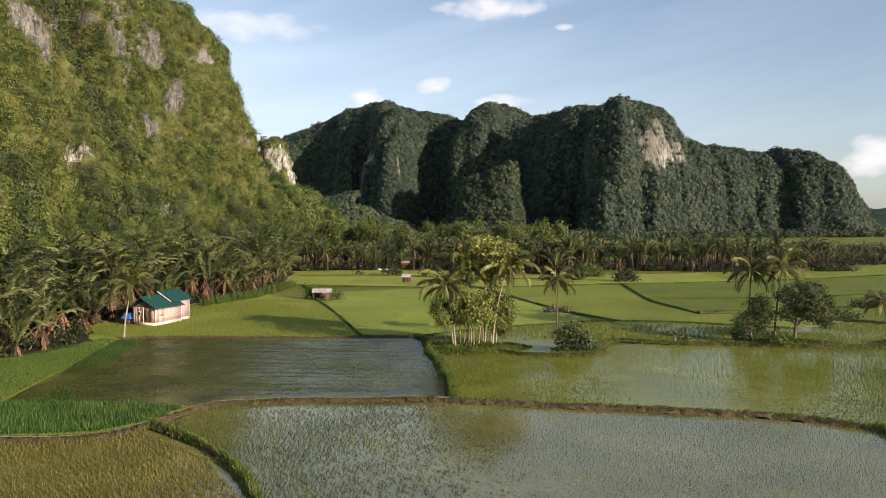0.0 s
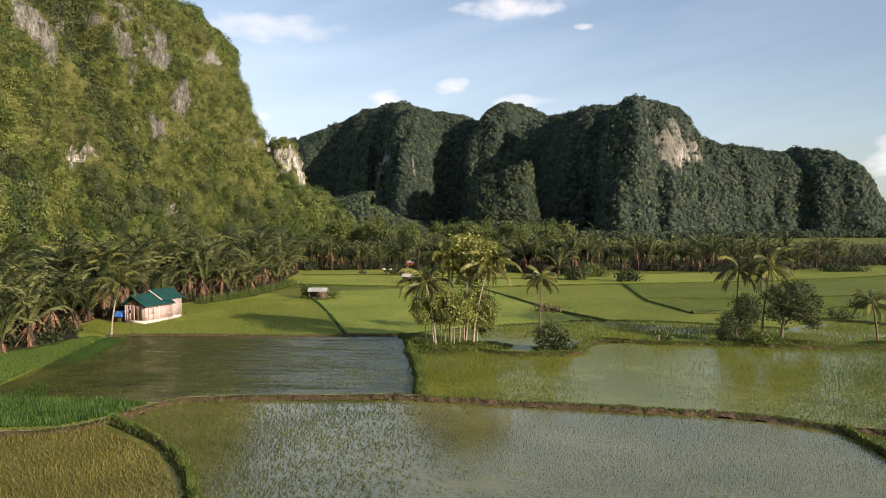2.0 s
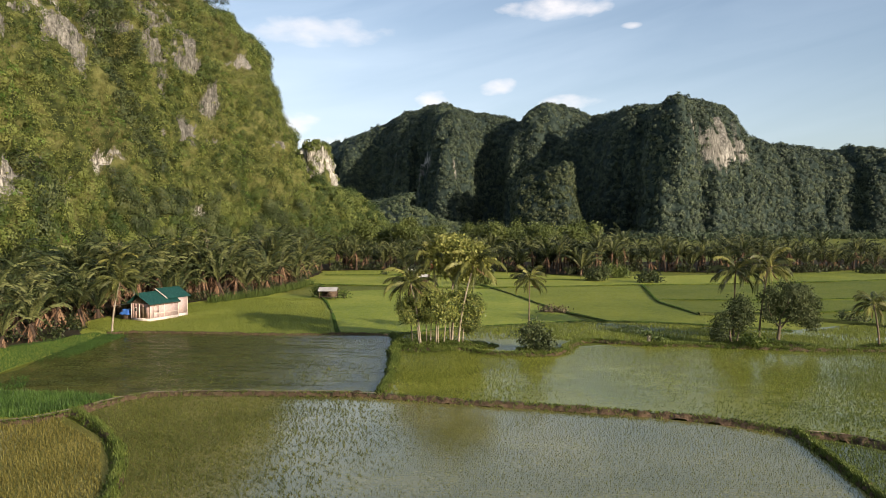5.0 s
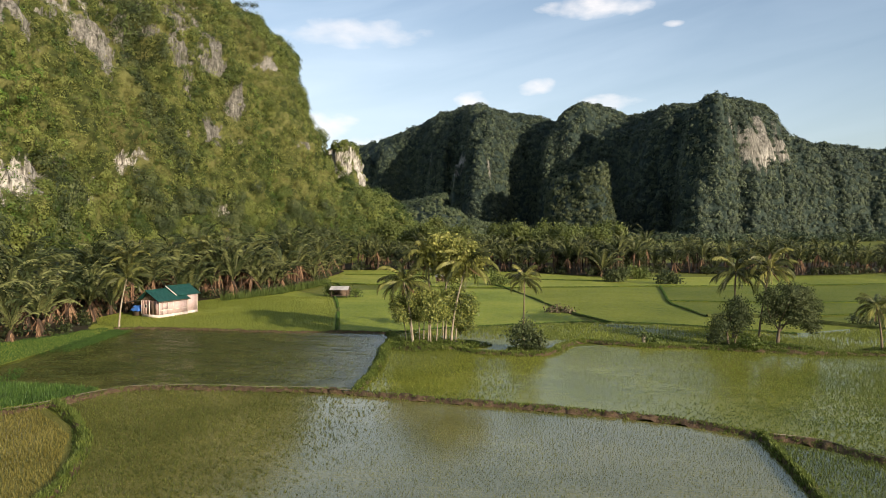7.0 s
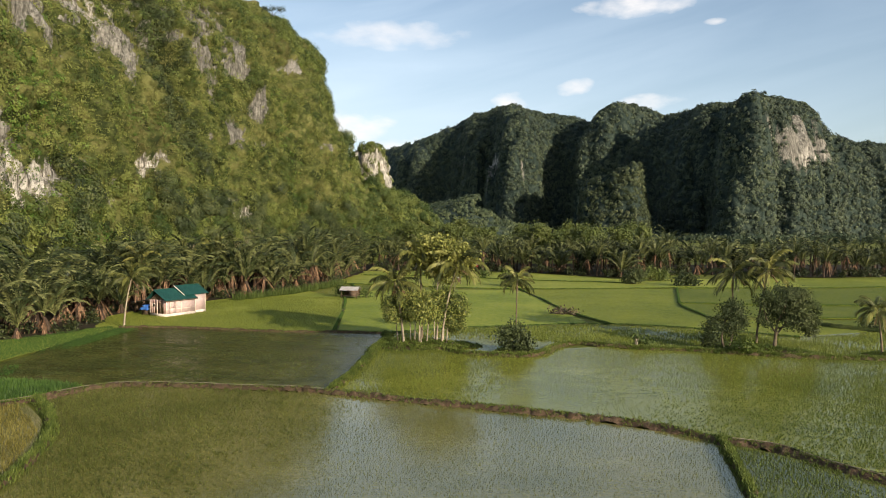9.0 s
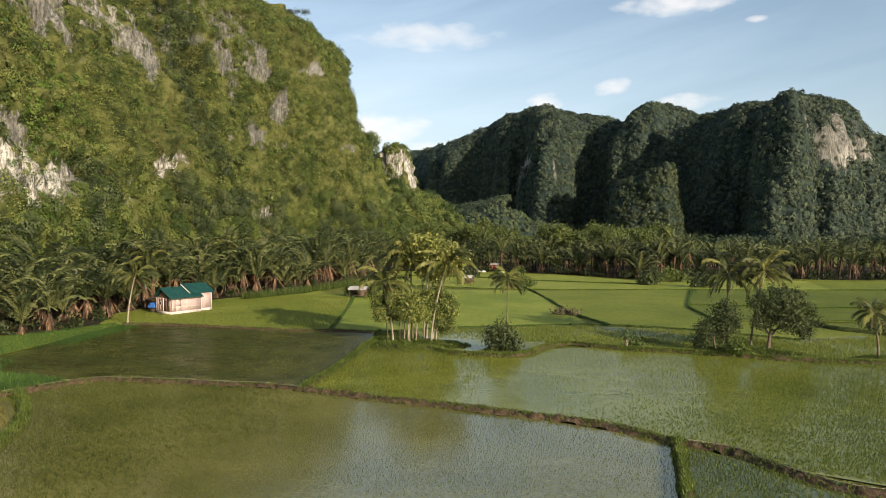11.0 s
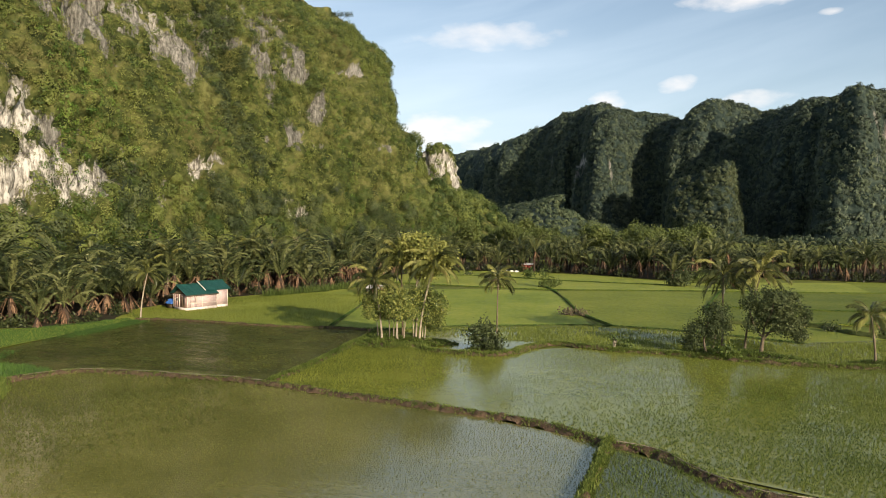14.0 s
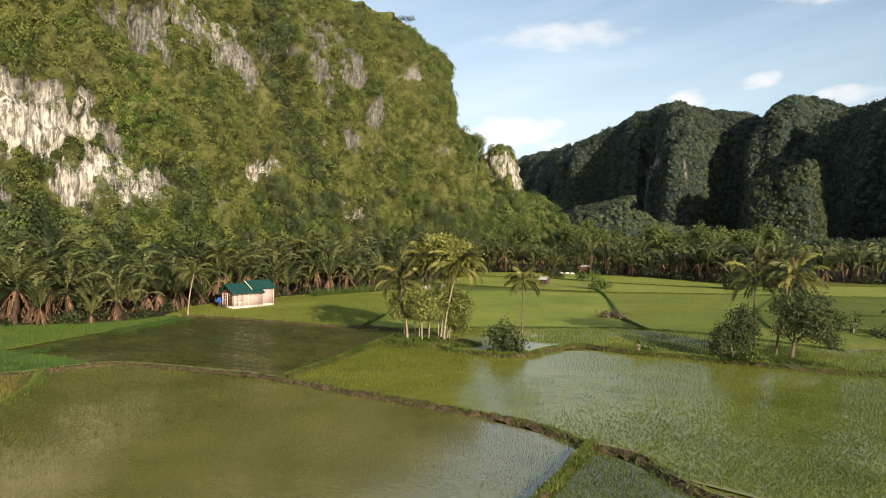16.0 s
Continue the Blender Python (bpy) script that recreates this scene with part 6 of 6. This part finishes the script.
tagged(tarp, "blue tarpaulin thrown over a stack by the house", "tarpaulin")
part("woodpile", box(-52.7, -51.3, 100.4, 101.4, -0.05, 1.35), M_DARKWOOD)
tagged(bpy.data.objects["woodpile"], "stack of dark wood under the tarpaulin", "woodpile")


def field_hut(at, w, d, hgt, rise, roofmat, wallmat, label, rz, open_front):
    h = thing("hut", at, label, "hut", "field huts", rz=rz)
    for x in (-w / 2, w / 2):
        for y in (-d / 2, d / 2):
            part("post", box(x - 0.05, x + 0.05, y - 0.05, y + 0.05, -0.1, hgt), M_DARKWOOD, h)
    part("floor", box(-w / 2, w / 2, -d / 2, d / 2, 0.35, 0.42), M_DARKWOOD, h)
    part("wall", box(-w / 2 + 0.06, w / 2 - 0.06, d / 2 - 0.1, d / 2 - 0.05, 0.43, hgt), wallmat, h)
    part("wall", box(0.1, w / 2 - 0.06, -d / 2 + 0.03, -d / 2 + 0.08, 0.43, hgt * (0.75 if open_front else 1)), wallmat, h)
    if not open_front:
        part("wall", box(-w / 2 + 0.06, 0.09, -d / 2 + 0.03, -d / 2 + 0.08, 0.43, hgt), wallmat, h)
    v, f = ribbed(0, hgt + rise, d / 2 + 0.35, hgt - 0.05, -w / 2 - 0.3, w / 2 + 0.3)
    part("roof", (np.stack((v[:, 1], v[:, 0], v[:, 2]), 1), f), roofmat, h, "weathered sheet roof")
    v, f = ribbed(0, hgt + rise, -d / 2 - 0.35, hgt - 0.05, -w / 2 - 0.3, w / 2 + 0.3)
    part("roof", (np.stack((v[:, 1], v[:, 0], v[:, 2]), 1), f), roofmat, h, "weathered sheet roof")
    return h


field_hut((-31.4, 134.4, 0), 3.0, 2.4, 1.55, 0.55, M_ZINC, M_DARKWOOD, "open field hut with a pale sheet roof", 5, True)
field_hut((-19.0, 173.5, 0), 1.7, 1.6, 1.5, 0.6, M_ZINC, M_DARKWOOD, "tiny field hut with a grey roof", -10, False)

# low growth under the palms of the belt, near-black leaves painting their shade
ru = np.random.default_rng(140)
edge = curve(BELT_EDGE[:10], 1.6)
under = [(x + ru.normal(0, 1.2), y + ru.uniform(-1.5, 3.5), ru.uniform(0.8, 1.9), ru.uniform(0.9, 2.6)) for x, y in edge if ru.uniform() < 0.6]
wood("undergrowth", under, 0.45, 10, M_SHADE, "undergrowth at the foot of the palm belt, coloured dark as in shade", 141)
# the grove's undergrowth has the same painted shade
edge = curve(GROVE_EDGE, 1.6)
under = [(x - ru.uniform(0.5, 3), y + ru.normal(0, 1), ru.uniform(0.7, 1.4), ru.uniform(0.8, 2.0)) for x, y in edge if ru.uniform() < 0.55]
wood("undergrowth", under, 0.3, 16, M_SHADE, "undergrowth at the foot of the grove, coloured dark as in shade", 142)


# tree on the brow of the hill
hillP = west[1]
close = np.hypot(hillP[:, 0] + 120, hillP[:, 1] - 284) < 3.5
brow = float(np.median(hillP[close][:, 2])) if close.any() else 101.0
leafy_tree("umbrella_tree", (-120, 284, brow - 0.3), [([(0, 0, 0), (0.4, 0, 2.2), (-0.5, 0.3, 4.0)], 0.22), ([(0.4, 0, 2.0), (2.2, 0.2, 3.6), (4.2, 0.3, 4.2)], 0.13), ([(0.3, 0, 2.4), (-2.4, 0.2, 4.0), (-4.2, 0, 5.0)], 0.12)],
           [(-3.6, 0, 5.2, 2.0, 1.8, 0.6), (0.0, 0.3, 4.9, 1.8, 1.8, 0.6), (3.6, 0.2, 4.4, 2.1, 1.8, 0.6), (-1.6, 0, 4.2, 1.2, 1.2, 0.4)], 0.34, 22, M_DARK, "flat-topped tree on the brow of the hill", "tree", bark=M_DARKBARK, seed=51)

# bare grey trees standing in the grove at the foot of the hill
def bare_tree(at, height, seed):
    rand = np.random.default_rng(seed)
    p = thing("bare_tree", at, "pale grey dead tree with a fan of bare branches", "tree", "dead trees of the grove")
    part("trunk", tube([(0, 0, -0.2), (0.1, 0.05, height * 0.5), (0.05, 0, height)], [0.22, 0.17, 0.12], 7), M_BARK, p, smooth=True)
    for k_ in range(9):
        a, up = k_ * 0.7 + rand.uniform(-0.2, 0.2), rand.uniform(1.6, 2.6)
        q = np.array([(0.05, 0, height - 0.3), (0.4 * math.cos(a), 0.4 * math.sin(a), height + up * 0.45), (0.95 * math.cos(a), 0.95 * math.sin(a), height + up)])
        part("branch", tube(q, [0.08, 0.06, 0.02], 5), M_STRAW if k_ % 3 else M_BARK, p)
    return p


for n_, (x, y, h) in enumerate(((-71.5, 158, 8.2), (-72, 165, 7.6), (-73, 172.5, 8.6), (-72.5, 146, 7.4), (-72, 132, 8.4), (-71, 205, 7.8))):
    bare_tree((x, y, 0), h, 400 + n_)

# tall crop rows before the grove, and things in the belt's shade
M_RED = metal_material("red_cloth", (0.16, 0.02, 0.015), (0.28, 0.04, 0.03))
M_SACK = earth_material("white_sacking", (0.45, 0.43, 0.40), (0.62, 0.60, 0.56), (0.75, 0.73, 0.69), 2.0, 0.01)
rice_rows("crop_rows", [(-51, 124), (-46.4, 138), (-45.4, 152), (-45.0, 165), (-43.5, 165), (-43.5, 150), (-44.5, 137), (-49, 123)], 0.5, 0.45, tuft(6, 1.3, 0.16, 0.4, 9), M_BROAD, "rows of tall leafy crops before the grove", 1.4, 0.0, 61)
field_hut((-24.5, 229, 0), 3.2, 2.4, 1.9, 0.5, M_ZINC, M_RED, "roadside stall with red sides under the palms", 3, False)
for i_, (x, y) in enumerate(((-29.5, 221), (-27.6, 221.4), (-25.8, 220.6), (-31.2, 221.6))):
    bm = bmesh.new()
    bmesh.ops.create_icosphere(bm, subdivisions=2, radius=0.6)
    for v in bm.verts:
        v.co = Vector((v.co.x * 1.4, v.co.y * 0.9, max(-0.15, v.co.z * 0.6))) * (1 + 0.12 * math.sin(v.co.x * 5 + i_))
    sack = part("sack", bm, M_SACK, smooth=True)
    sack.matrix_world = pose(x, y, 0.1, 0, 0, 20 * i_)
    tagged(sack, "white filled sack lying at the edge of the palm belt", "sack", "sacks by the belt")
